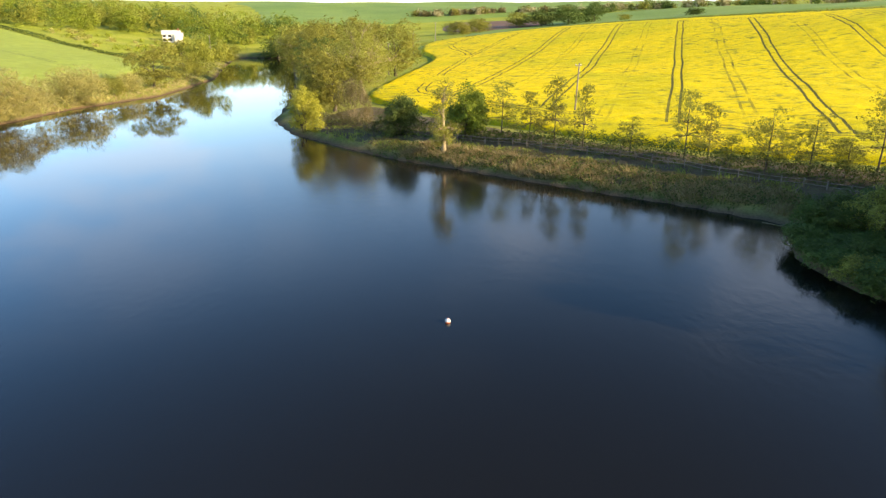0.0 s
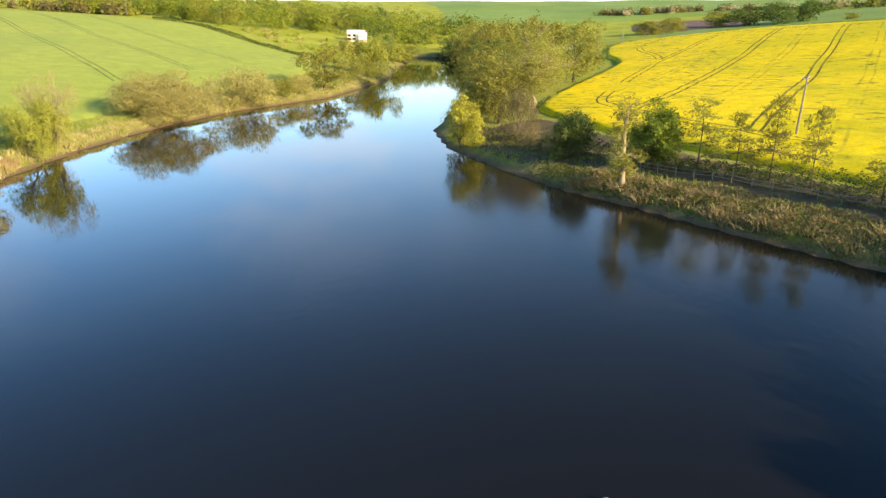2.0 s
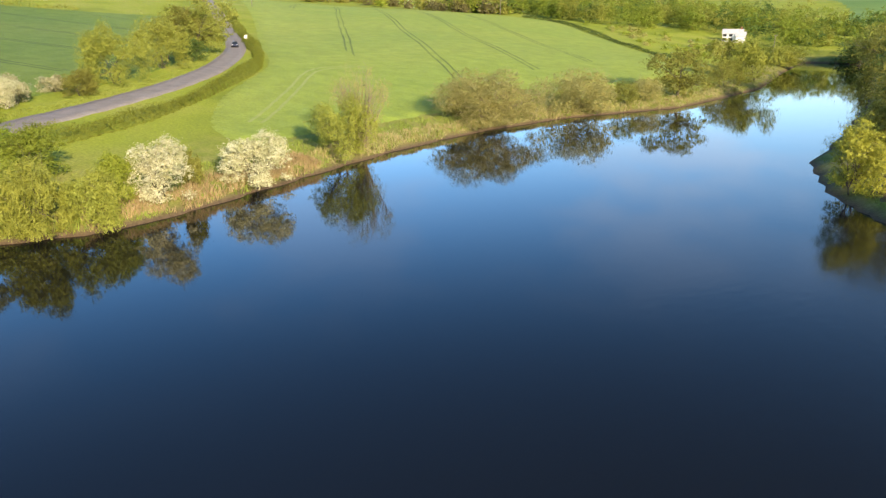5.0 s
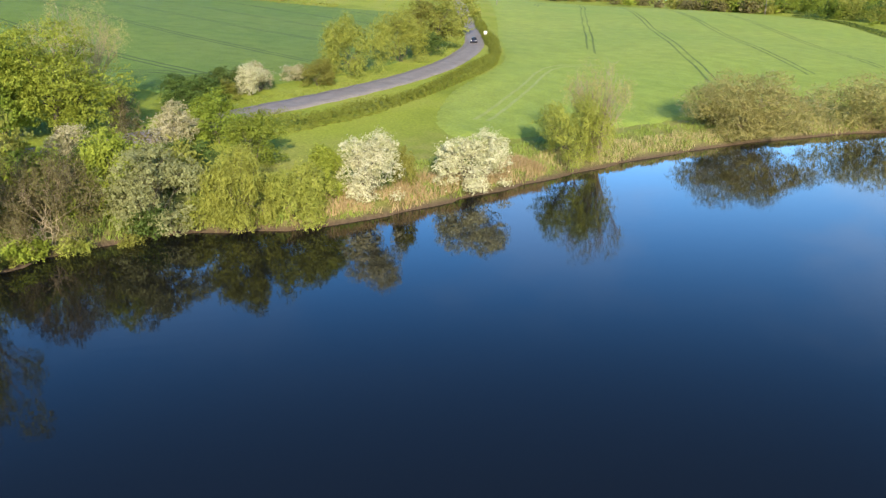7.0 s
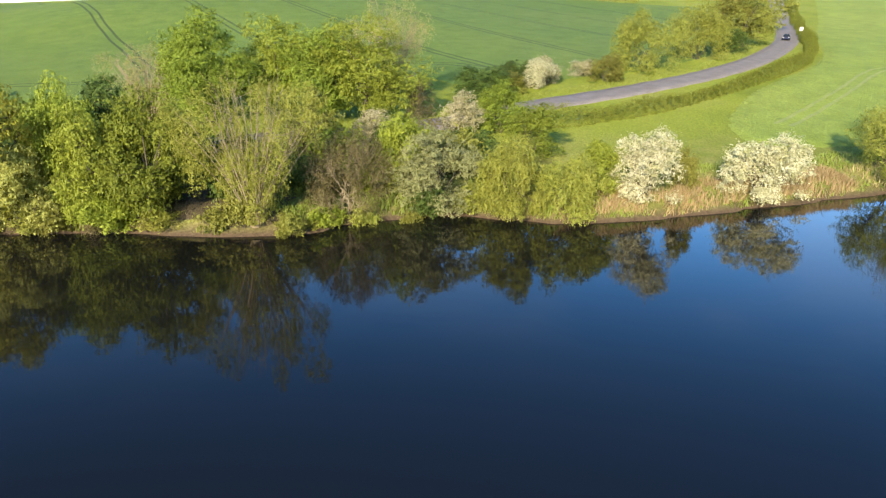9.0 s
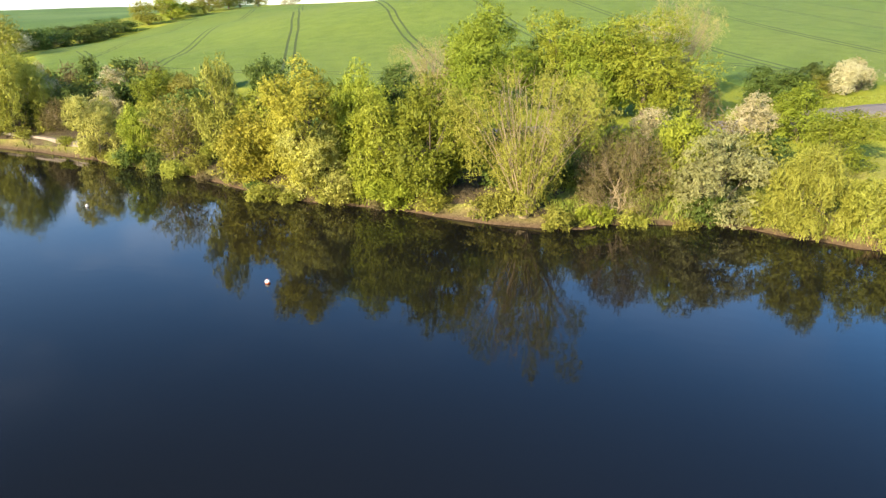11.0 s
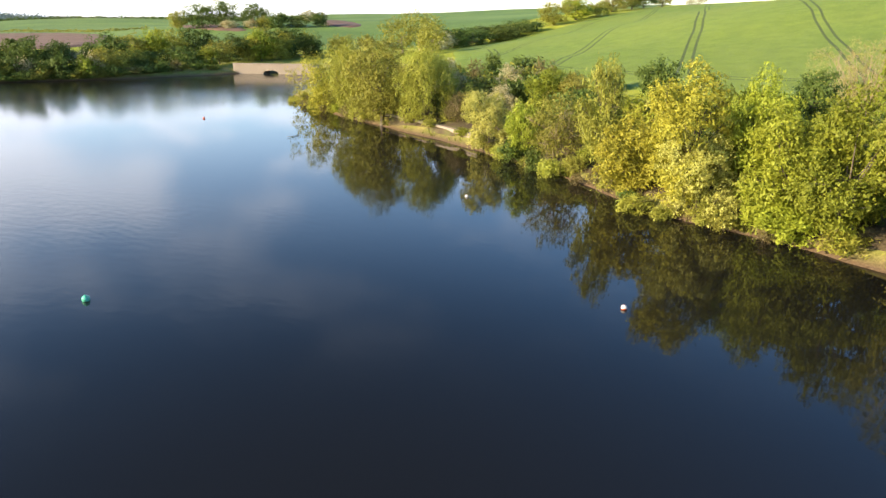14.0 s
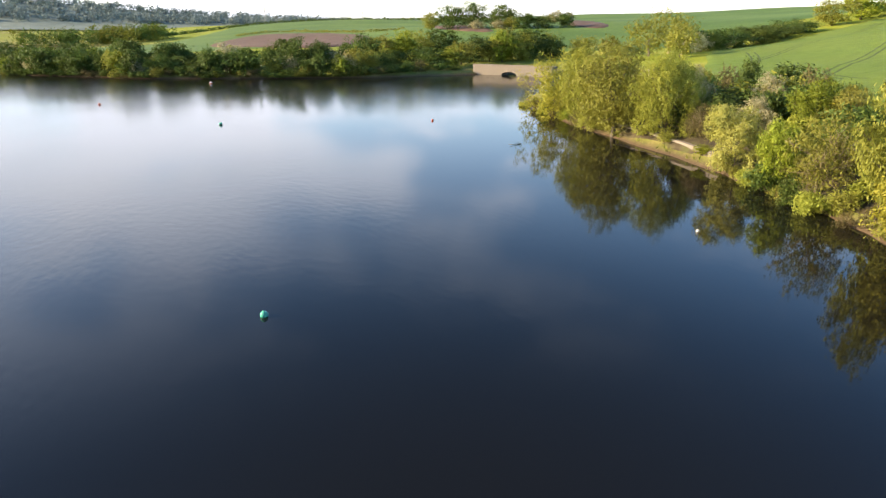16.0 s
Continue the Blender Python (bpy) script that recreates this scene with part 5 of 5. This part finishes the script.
hedge([(-102, 58), (-103.8, 68.6), (-104.5, 74), (-110.3, 84), (-119.6, 97), (-132.4, 111), (-151, 131.5), (-172, 146.2), (-211, 166), (-283, 204)], 2.9, 1.95, "ragged field hedge with patches of blossom beside the lane", "hedge", 21, 430, 0.115)
hedge([(-114, 282), (-129, 290), (-148, 304), (-182, 331), (-240, 381), (-272, 391)], 1.8, 1.5, "dark low hedge along the field's upper edge", "dark", 22, 25, 0.35)
hedge([(-300, 150), (-330, 112), (-400, 80)], 2.0, 1.8, "dark hedge at the top of the hill field", "olive", 23, 20, 0.4)
hedge([(-118, 60), (-128, 66), (-134, 78)], 2.4, 1.8, "overgrown hedge at the field corner", "dark", 24, 160, 0.17)
hedge([(-70, 322), (30, 366), (68, 328), (96, 300), (150, 250)], 1.4, 0.9, "low hedge behind the yellow crop", "olive", 25, 18, 0.35)
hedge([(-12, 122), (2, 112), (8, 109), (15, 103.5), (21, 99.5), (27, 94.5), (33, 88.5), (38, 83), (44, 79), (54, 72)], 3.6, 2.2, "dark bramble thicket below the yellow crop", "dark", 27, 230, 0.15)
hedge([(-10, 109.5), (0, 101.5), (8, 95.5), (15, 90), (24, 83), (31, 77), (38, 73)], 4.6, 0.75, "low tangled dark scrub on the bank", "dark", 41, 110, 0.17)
hedge([(-12, 112), (0, 103.5), (8, 98.5), (15, 93.5), (24, 87), (31, 80.5), (38, 75.5)], 3.6, 0.7, "brown bramble and dead stems on the bank", "dusky", 42, 110, 0.15)
hedge([(-24, 134), (-14, 124), (-6, 114)], 3.5, 1.8, "reddish brown scrub on the point", "dusky", 28, 90, 0.2)
hedge([(-110, -520), (-150, -560), (-178, -470), (-178, -420), (-204, -416)], 2.5, 1.6, "thin hedge above the ploughed slope", "olive", 26, 10, 0.7)
hedge([(-60, -640), (-140, -770), (-260, -800), (-420, -760)], 3.5, 2.4, "far field hedge on the slope", "dark", 29, 7, 1.2)
hedge([(-260, -1040), (-440, -1210), (-560, -1100)], 5, 4, "dark hedge on the skyline", "dark", 30, 4, 2.2)


def blades(name, path, spread, count, tall, tone, label, seed, lean=0.35, wide=0.05, category="reeds"):
    """Upright blades in a band along a path, spread to both sides."""
    rng = np.random.default_rng(seed)
    p = np.array(path, float)
    seg = rng.integers(0, len(p) - 1, count)
    u = rng.uniform(0, 1, (count, 1))
    q = p[seg] * (1 - u) + p[seg + 1] * u
    d = p[seg + 1] - p[seg]
    d /= np.linalg.norm(d, axis=1)[:, None]
    clump = np.sin(q[:, :1] * 1.3 + q[:, 1:] * 0.7) * 0.4
    q = q + np.stack([-d[:, 1], d[:, 0]], 1) * (rng.uniform(spread[0], spread[1], (count, 1)) + clump)
    z = height(q[:, 0], q[:, 1])
    keep = (z > 0.02) & (np.sin(q[:, 0] * 0.83 + q[:, 1] * 0.41) * np.sin(q[:, 0] * 0.37 - q[:, 1] * 0.71) + rng.uniform(-0.5, 0.9, count) > -0.1)
    q, z = q[keep], z[keep]
    n = len(q)
    a = rng.uniform(0, 6.283, n)
    h = tall * rng.uniform(0.5, 1.2, n) * (1 + 0.4 * np.sin(q[:, 0] * 0.9) * np.cos(q[:, 1] * 1.1))
    w = wide * rng.uniform(0.7, 1.5, n)
    base = np.stack([q[:, 0], q[:, 1], z - 0.05], 1)
    s = np.stack([np.cos(a) * w, np.sin(a) * w, 0 * a], 1)
    tip = base + np.stack([rng.normal(0, lean, n) * h, rng.normal(0, lean, n) * h, h], 1)
    mid = base * 0.5 + tip * 0.5 + np.stack([0 * a, 0 * a, 0.12 * h], 1)
    v = np.stack([base - s, base + s, mid + s * 0.9, mid - s * 0.9, tip], 1).reshape(-1, 3)
    k = np.arange(n)[:, None] * 5
    tris = np.concatenate([k + np.array(q) for q in ((0, 1, 2), (0, 2, 3), (3, 2, 4))])
    return tagged(new(name, mesh_of(name, v, tris, LEAF[tone])), label, category, kind="stuff")


EAST_SHORE = [(39, 70), (36, 70), (27, 77.5), (15, 86.5), (8, 92.5), (0, 99), (-7, 104.5), (-17, 115.5), (-28, 129.5)]
blades("reeds", EAST_SHORE[1:7], (-4.5, -0.1), 15000, 0.9, "straw", "dry straw-coloured reeds and rushes on the bank", 31, lean=0.6, wide=0.035)
blades("tall_grass", EAST_SHORE, (-9, -0.5), 12000, 0.45, "sward", "rough brown-green grass on the shaded bank", 32, wide=0.035, category="grass")
WEST_SHORE = [(-73, 41), (-77, 46), (-78, 55), (-74.5, 64), (-75, 73), (-79, 88), (-82, 99), (-86, 115), (-89, 140), (-87, 165), (-78, 195), (-81, 240)]
blades("tall_grass", WEST_SHORE, (-0.5, 9), 34000, 0.5, "sward", "rough bank grass between water and field", 33, wide=0.035, category="grass")
blades("reeds", WEST_SHORE[6:], (0.1, 4.5), 11000, 0.6, "straw", "dry grass and reeds along the water", 34, wide=0.04)
blades("reeds", [(-74.5, 64), (-75, 73), (-79, 88), (-82, 97)], (0.2, 4.5), 11000, 0.85, "red_reed", "reddish dry reeds round the white hawthorns", 35, wide=0.032)
blades("tall_grass", [(-73, 35), (-75, 28), (-76, 13), (-81, 3), (-85, -10), (-89, -25), (-92, -43), (-95, -60)], (-0.2, 6), 9000, 0.7, "sward", "rough grass under the bank trees", 36, wide=0.07, category="grass")
blades("tall_grass", ROAD[3:12], (3.2, 6.5), 12000, 0.26, "sward", "mown green verge of the lane", 37, wide=0.05, category="grass")


# ---- buildings ----
def house(x, y, turn, w, d, eaves, ridge, wall, label, openings, chimney=True, wing=None, roof=SLATE):
    root = tagged(new("house"), label, "house")
    root.matrix_basis = pose(x, y, level(x, y) - 0.1, 0, 0, turn)
    blocks = [(0, 0, w, d, eaves, ridge)] + ([wing] if wing else [])
    for bx, by, bw, bd, be, br in blocks:
        bm = boxed(bx - bw / 2, by - bd / 2, -0.6, bx + bw / 2, by + bd / 2, be, bevel=0.02)
        for sx in (-1, 1):
            tri = [bm.verts.new((bx + sx * (bw / 2 - q), by + k * bd / 2, z)) for q in (0, 0.25) for k, z in ((-1, be), (1, be), (0, br))]
            bm.faces.new(tri[:3])
            bm.faces.new(tri[3:])
        part("wall", bm, wall, root)
        bm = bmesh.new()
        over, t = 0.35, 0.18
        for sy in (-1, 1):
            slope = (br - be) / (bd / 2)
            lo, hi = be - over * slope, br
            ring = []
            for xx in (bx - bw / 2 - over, bx + bw / 2 + over):
                ring += [bm.verts.new((xx, by + sy * (bd / 2 + over), lo)), bm.verts.new((xx, by, hi)), bm.verts.new((xx, by, hi + t)), bm.verts.new((xx, by + sy * (bd / 2 + over), lo + t))]
            a, b = ring[:4], ring[4:]
            for f in ((a[0], a[1], a[2], a[3]), (b[3], b[2], b[1], b[0]), (a[3], a[2], b[2], b[3]), (a[0], b[0], b[1], a[1]), (a[0], a[3], b[3], b[0])):
                bm.faces.new(f)
        bmesh.ops.recalc_face_normals(bm, faces=bm.faces)
        part("roof", bm, roof, root)
    for wx, wz, ww, wh in openings:
        win = part("window", boxed(wx - ww / 2 - 0.08, -d / 2 - 0.06, wz - 0.08, wx + ww / 2 + 0.08, -d / 2 + 0.05, wz + wh + 0.08, bevel=0.01), WHITE_PLASTIC, root)
        part("pane", boxed(wx - ww / 2, -d / 2 - 0.075, wz, wx + ww / 2, -d / 2 - 0.03, wz + wh), DARK_GLASS, win)
    if chimney:
        bm = boxed(w / 2 - 1.4, -0.45, ridge - 0.8, w / 2 - 0.5, 0.45, ridge + 1.1, bevel=0.03)
        part("chimney", add_box(bm, w / 2 - 1.5, -0.55, ridge + 1.0, w / 2 - 0.4, 0.55, ridge + 1.2, bevel=0.02), BRICK_RED, root)
    return root


house(-156, 416, 20, 9.6, 6.6, 4.2, 6.2, RENDER_WHITE, "white rendered house with dark windows among trees",
      [(-3.7, 0.6, 2.0, 1.5), (-0.9, 0.6, 2.0, 1.5), (-3.7, 2.7, 1.7, 1.2), (-0.9, 2.7, 1.7, 1.2)], wing=(3.9, -2.2, 4.4, 6, 3.0, 4.9), roof=PALE_ROOF)
house(-352, 152, 60, 11, 7, 3.0, 5.4, RENDER_WHITE, "low white farmhouse at the top of the field", [(-3, 0.8, 1.4, 1.2), (0, 0.8, 1.4, 1.2), (3, 0.8, 1.4, 1.2)])
house(-360, 122, 66, 16, 7, 2.6, 4.8, BRICK_RED, "long low brick farm building", [(-5, 0.8, 1.2, 1.0), (0, 0.8, 1.2, 1.0), (5, 0.8, 1.2, 1.0)], chimney=False)


# ---- dam wall with an arch, and the low bank wall ----
def bridge():
    """A stone causeway wall with one low arch, a coping and a sloping apron."""
    root = tagged(new("bridge"), "pale stone bridge wall with a low arch at the lake's end", "bridge")
    ax, ay, bx, by = -131.5, -169.5, -147, -147
    length = math.hypot(bx - ax, by - ay)
    root.matrix_basis = pose(ax, ay, 0, 0, 0, math.degrees(math.atan2(by - ay, bx - ax)))
    bm = bmesh.new()
    mid, half, rise = length * 0.47, 2.6, 1.0
    arch = [(mid + half * math.cos(math.pi * k / 12), 0.15 + rise * math.sin(math.pi * k / 12)) for k in range(13)]
    outline = [(0, -1.5), (0, 3.0), (length, 3.0), (length, -1.5), (mid + half, -1.5)] + arch + [(mid - half, -1.5)]
    rows = [[bm.verts.new((px, yy, pz)) for px, pz in outline] for yy in (-0.35, 4.2)]
    bm.faces.new(rows[0])
    bm.faces.new(rows[1][::-1])
    for k in range(len(outline)):
        j = (k + 1) % len(outline)
        bm.faces.new((rows[0][j], rows[0][k], rows[1][k], rows[1][j]))
    bmesh.ops.recalc_face_normals(bm, faces=bm.faces)
    part("wall", bm, STONE, root)
    rng = random.Random(2)
    stone = boxed(-0.62, -0.06, -0.13, 0.62, 0.55, 0.13, bevel=0.03)
    me = bpy.data.meshes.new("coping_stone")
    stone.to_mesh(me)
    stone.free()
    me.materials.append(STONE)
    for k in range(int(length / 1.27)):
        ob = new("coping_stone", me)
        ob.parent = root
        ob.matrix_basis = pose(0.65 + k * 1.27, -0.45, 3.13 + rng.uniform(-0.02, 0.02), 0, 0, rng.uniform(-1, 1))
    # courses of blocks proud of the wall
    block = boxed(-0.46, -0.05, -0.15, 0.46, 0.05, 0.15, bevel=0.025)
    bme = bpy.data.meshes.new("stone")
    block.to_mesh(bme)
    block.free()
    bme.materials.append(STONE)
    for row in range(8):
        for k in range(int(length / 0.97)):
            px, pz = 0.5 + k * 0.97 + (0.45 if row % 2 else 0), 0.35 + row * 0.33
            if abs(px - mid) < half + 0.5 and pz < 0.45 + rise * math.sqrt(max(0, 1 - ((px - mid) / (half + 0.5)) ** 2)) or px > length - 0.5:
                continue
            ob = new("stone", bme)
            ob.parent = root
            ob.matrix_basis = pose(px, -0.36 - rng.uniform(0, 0.03), pz, 0, 0, rng.uniform(-0.8, 0.8))
    return root


bridge()


def bank_wall():
    root = tagged(new("bank_wall"), "low pale stone retaining wall above the water", "wall")
    path = rounded([(-89.5, -21), (-91.2, -27), (-93, -35), (-94.2, -42), (-95, -48)], 2, closed=False)
    rng = random.Random(4)
    block = boxed(-0.5, -0.32, -0.19, 0.5, 0.32, 0.19, bevel=0.04)
    me = bpy.data.meshes.new("stone")
    block.to_mesh(me)
    block.free()
    me.materials.append(STONE)
    along = 0.0
    for (ax, ay), (bx, by) in zip(path, path[1:]):
        length = math.hypot(bx - ax, by - ay)
        turn = math.degrees(math.atan2(by - ay, bx - ax))
        k = 0.5
        while k < length + 0.3:
            px, py = ax + (bx - ax) * k / length, ay + (by - ay) * k / length
            for row in range(3):
                ob = new("stone", me)
                ob.parent = root
                ob.matrix_basis = pose(px + rng.uniform(-0.04, 0.04), py + rng.uniform(-0.04, 0.04), 0.62 + row * 0.385, 0, 0, turn + rng.uniform(-4, 4))
            k += 1.03
    return root


bank_wall()


# ---- poles, sign, pylons, fence ----
def pole(x, y, tall, lean=0.0):
    root = tagged(new("utility_pole"), "weathered wooden utility pole with a crossarm", "utility pole", group="utility poles")
    root.matrix_basis = pose(x, y, level(x, y) - 0.3, lean, lean * 0.5, 40)
    v, f = tube([Vector((0, 0, 0)), Vector((0, 0, tall * 0.5)), Vector((0, 0, tall))], [0.17, 0.14, 0.11], 10)
    shaft = new("shaft", mesh_of("shaft", v, f, TIMBER, smooth=True))
    shaft.parent = root
    part("crossarm", boxed(-0.8, 0.1, tall - 0.55, 0.8, 0.22, tall - 0.41, bevel=0.02), TIMBER, root)
    for k in (-0.7, 0, 0.7):
        v, f = tube([Vector((k, 0.16, tall - 0.42)), Vector((k, 0.16, tall - 0.3)), Vector((k, 0.16, tall - 0.2))], [0.03, 0.06, 0.03], 8)
        ins = new("insulator", mesh_of("insulator", v, f, WHITE_PLASTIC, smooth=True))
        ins.parent = root


for x, y, tall, lean in ((-17.3, 221, 9.8, 0), (23.2, 126.9, 9.4, 2), (-13, 296, 9.5, 0), (-5, 372, 9.5, 0), (-331, 245, 9, 0), (-323, 458, 9, 0), (-290, 392, 9.5, 0), (-448, 440, 9, 0), (-128, 396, 9, 0)):
    pole(x, y, tall, lean)


def road_sign(x, y):
    root = tagged(new("road_sign"), "small white road sign on a grey post by the bend", "road sign")
    root.matrix_basis = pose(x, y, level(x, y) - 0.2, 0, 0, 70)
    v, f = tube([Vector((0, 0, 0)), Vector((0, 0, 1.3)), Vector((0, 0, 2.7))], [0.05, 0.05, 0.05], 8)
    post = new("post", mesh_of("post", v, f, STEEL, smooth=True))
    post.parent = root
    part("plate", boxed(-0.45, -0.1, 1.8, 0.45, -0.06, 2.75, bevel=0.015), WHITE_PLASTIC, root)


road_sign(-197.5, 158)


def pylon(x, y, tall):
    root = tagged(new("pylon"), "far grey lattice electricity pylon on the skyline", "pylon", group="pylons")
    root.matrix_basis = pose(x, y, level(x, y), 0, 0, 20)
    pile = Pile()
    at = lambda z: 3.0 * (1 - z / tall) ** 1.3 + 0.5
    corners = ((-1, -1), (1, -1), (1, 1), (-1, 1))
    levels = [tall * k / 8 for k in range(9)]
    for cx, cy in corners:
        pile.add(*tube([Vector((cx * at(z), cy * at(z), z)) for z in levels], [0.22] * 9, 4))
    for a, b in zip(levels, levels[1:]):
        for k in range(4):
            (cx, cy), (ex, ey) = corners[k], corners[(k + 1) % 4]
            pile.add(*tube([Vector((cx * at(a), cy * at(a), a)), Vector((ex * at(b), ey * at(b), b))], [0.12, 0.12], 3))
    lattice = new("lattice", mesh_of("lattice", pile.verts, pile.faces, STEEL))
    lattice.parent = root
    for z, reach_out in ((0.68, 6), (0.82, 7.5), (0.95, 5)):
        v, f = tube([Vector((-reach_out, 0, tall * z)), Vector((0, 0, tall * z + 0.8)), Vector((reach_out, 0, tall * z))], [0.15, 0.5, 0.15], 4)
        arm = new("arm", mesh_of("arm", v, f, STEEL))
        arm.parent = root


pylon(-493, -1386, 42)
pylon(-345, -1630, 40)



def fence(path, spacing=2.4):
    root = tagged(new("fence"), "weathered post and rail fence along the lakeside path", "fence")
    pts = rounded(path, 2, closed=False)
    spots, carry = [], 0.0
    for (ax, ay), (bx, by) in zip(pts, pts[1:]):
        length = math.hypot(bx - ax, by - ay)
        k = carry
        while k < length:
            spots.append((ax + (bx - ax) * k / length, ay + (by - ay) * k / length))
            k += spacing
        carry = k - length
    post = boxed(-0.06, -0.06, -0.4, 0.06, 0.06, 1.15, bevel=0.012)
    me = bpy.data.meshes.new("post")
    post.to_mesh(me)
    post.free()
    me.materials.append(TIMBER)
    for (x, y), nxt in zip(spots, spots[1:] + [None]):
        ob = new("post", me)
        ob.parent = root
        z = level(x, y)
        ob.matrix_basis = pose(x, y, z, random.uniform(-2, 2), random.uniform(-2, 2), 0)
        if nxt:
            z2 = level(*nxt)
            for up in (0.5, 0.95):
                v, f = tube([Vector((x, y, z + up)), Vector((nxt[0], nxt[1], z2 + up))], [0.05, 0.05], 4)
                rail = new("rail", mesh_of("rail", v, f, TIMBER))
                rail.parent = root


fence([(-2, 112), (1.4, 109.5), (6.5, 106.8), (13, 102.1), (18.7, 98), (24, 94.6), (30, 88), (34.5, 82), (39.5, 78), (47, 72)])


# ---- buoys ----
def ball(name, radius, mat, parent, low=-1.0, high=1.0, label=""):
    """A slice of a sphere between two heights, as a turned mesh."""
    bm = bmesh.new()
    rings = []
    for k in range(9):
        t = math.asin(low) + (math.asin(high) - math.asin(low)) * k / 8
        rings.append([bm.verts.new((radius * math.cos(t) * math.cos(a * math.pi / 10), radius * math.cos(t) * math.sin(a * math.pi / 10), radius * math.sin(t))) for a in range(20)])
    for a, b in zip(rings, rings[1:]):
        for k in range(20):
            bm.faces.new((a[k], a[(k + 1) % 20], b[(k + 1) % 20], b[k]))
    bmesh.ops.remove_doubles(bm, verts=bm.verts, dist=0.0005)
    for f in bm.faces:
        f.smooth = True
    return part(name, bm, mat, parent, label)


def buoy(x, y, radius, upper, lower, label, group="mooring buoys"):
    root = tagged(new("buoy"), label, "buoy", group=group)
    root.matrix_basis = pose(x, y, radius * 0.45, 4, 3, 20)
    ball("cap", radius, upper, root, 0.0, 0.995)
    ball("body", radius, lower, root, -0.995, 0.0)
    v, f = tube([Vector((0, 0, radius * 0.95)), Vector((0, 0, radius * 1.12)), Vector((0, 0, radius * 1.2))], [radius * 0.16, radius * 0.16, radius * 0.08], 10)
    eye = new("eyelet", mesh_of("eyelet", v, f, lower, smooth=True))
    eye.parent = root


buoy(0.2, 44.6, 0.2, WHITE_PLASTIC, ORANGE, "round orange and white buoy on open water")
buoy(-55.1, 23.6, 0.18, WHITE_PLASTIC, ORANGE, "round white and orange buoy near the wooded bank")
buoy(-32.2, -0.1, 0.24, GREEN_PLASTIC, GREEN_PLASTIC, "large sea-green buoy on open water")
buoy(-75.4, -74.0, 0.2, ORANGE, ORANGE, "small faded orange buoy far out")
buoy(-41.0, -85.4, 0.30, GREEN_PLASTIC, DARK_GLASS, "small dark green buoy far out")
buoy(-21.8, -128, 0.25, ORANGE, ORANGE, "small faded orange buoy far out")
buoy(-49.8, -172, 0.40, WHITE_PLASTIC, ORANGE, "white and orange buoy before the far bank")
# a white bird-like speck on the water, built as a small float
buoy(-68.2, -2.5, 0.15, WHITE_PLASTIC, WHITE_PLASTIC, "tiny white float in place of a bird near the bank")


# ---- car on the lane ----
def car(x, y, turn):
    root = tagged(new("car"), "small dark blue car on the lane's bend", "car")
    root.matrix_basis = pose(x, y, level(x, y) + 0.2, 0, 0, turn)
    bm = boxed(-2.1, -0.85, 0.28, 2.1, 0.85, 0.85, bevel=0.14)
    part("body", bm, CAR_PAINT, root)
    bm = bmesh.new()
    low, top = [(-1.9, -0.78), (1.05, -0.78), (1.05, 0.78), (-1.9, 0.78)], [(-1.5, -0.6), (0.35, -0.6), (0.35, 0.6), (-1.5, 0.6)]
    a = [bm.verts.new((px, py, 0.83)) for px, py in low]
    b = [bm.verts.new((px, py, 1.42)) for px, py in top]
    bm.faces.new(b)
    bm.faces.new(a[::-1])
    for k in range(4):
        bm.faces.new((a[k], a[(k + 1) % 4], b[(k + 1) % 4], b[k]))
    bmesh.ops.bevel(bm, geom=list(bm.edges), offset=0.06, segments=2, affect="EDGES")
    cabin = part("cabin", bm, DARK_GLASS, root, "dark glazed cabin")
    part("roof", boxed(-1.45, -0.57, 1.40, 0.3, 0.57, 1.45, bevel=0.02), CAR_PAINT, root)
    for sx in (-1.3, 1.3):
        for sy in (-0.82, 0.82):
            v, f = tube([Vector((sx, sy - 0.1, 0.32)), Vector((sx, sy, 0.32)), Vector((sx, sy + 0.1, 0.32))], [0.3, 0.32, 0.3], 16)
            wheel = new("wheel", mesh_of("wheel", v, f, TYRE, smooth=True))
            wheel.parent = root
    for sy in (-0.6, 0.6):
        part("headlight", boxed(2.02, sy - 0.18, 0.58, 2.12, sy + 0.18, 0.72, bevel=0.03), WHITE_PLASTIC, root)


car(-189.5, 149.5, -32)

# ---- driftwood and the bridge-end post ----
for x, y, turn, length in ((34, 68.6, 150, 3.2), (-2.5, 100.5, 140, 2.2), (-75.9, -46.1, 15, 2.6)):
    v, f = tube([Vector((-length / 2, 0, 0.05)), Vector((0, 0.1, 0.12)), Vector((length / 2, 0, 0.2))], [0.05, 0.045, 0.02], 7)
    log = new("driftwood", mesh_of("driftwood", v, f, PALE_BARK, smooth=True))
    log.matrix_basis = pose(x, y, max(level(x, y), 0) - 0.02, 0, 0, turn)
    tagged(log, "pale weathered driftwood branch at the water", "driftwood")
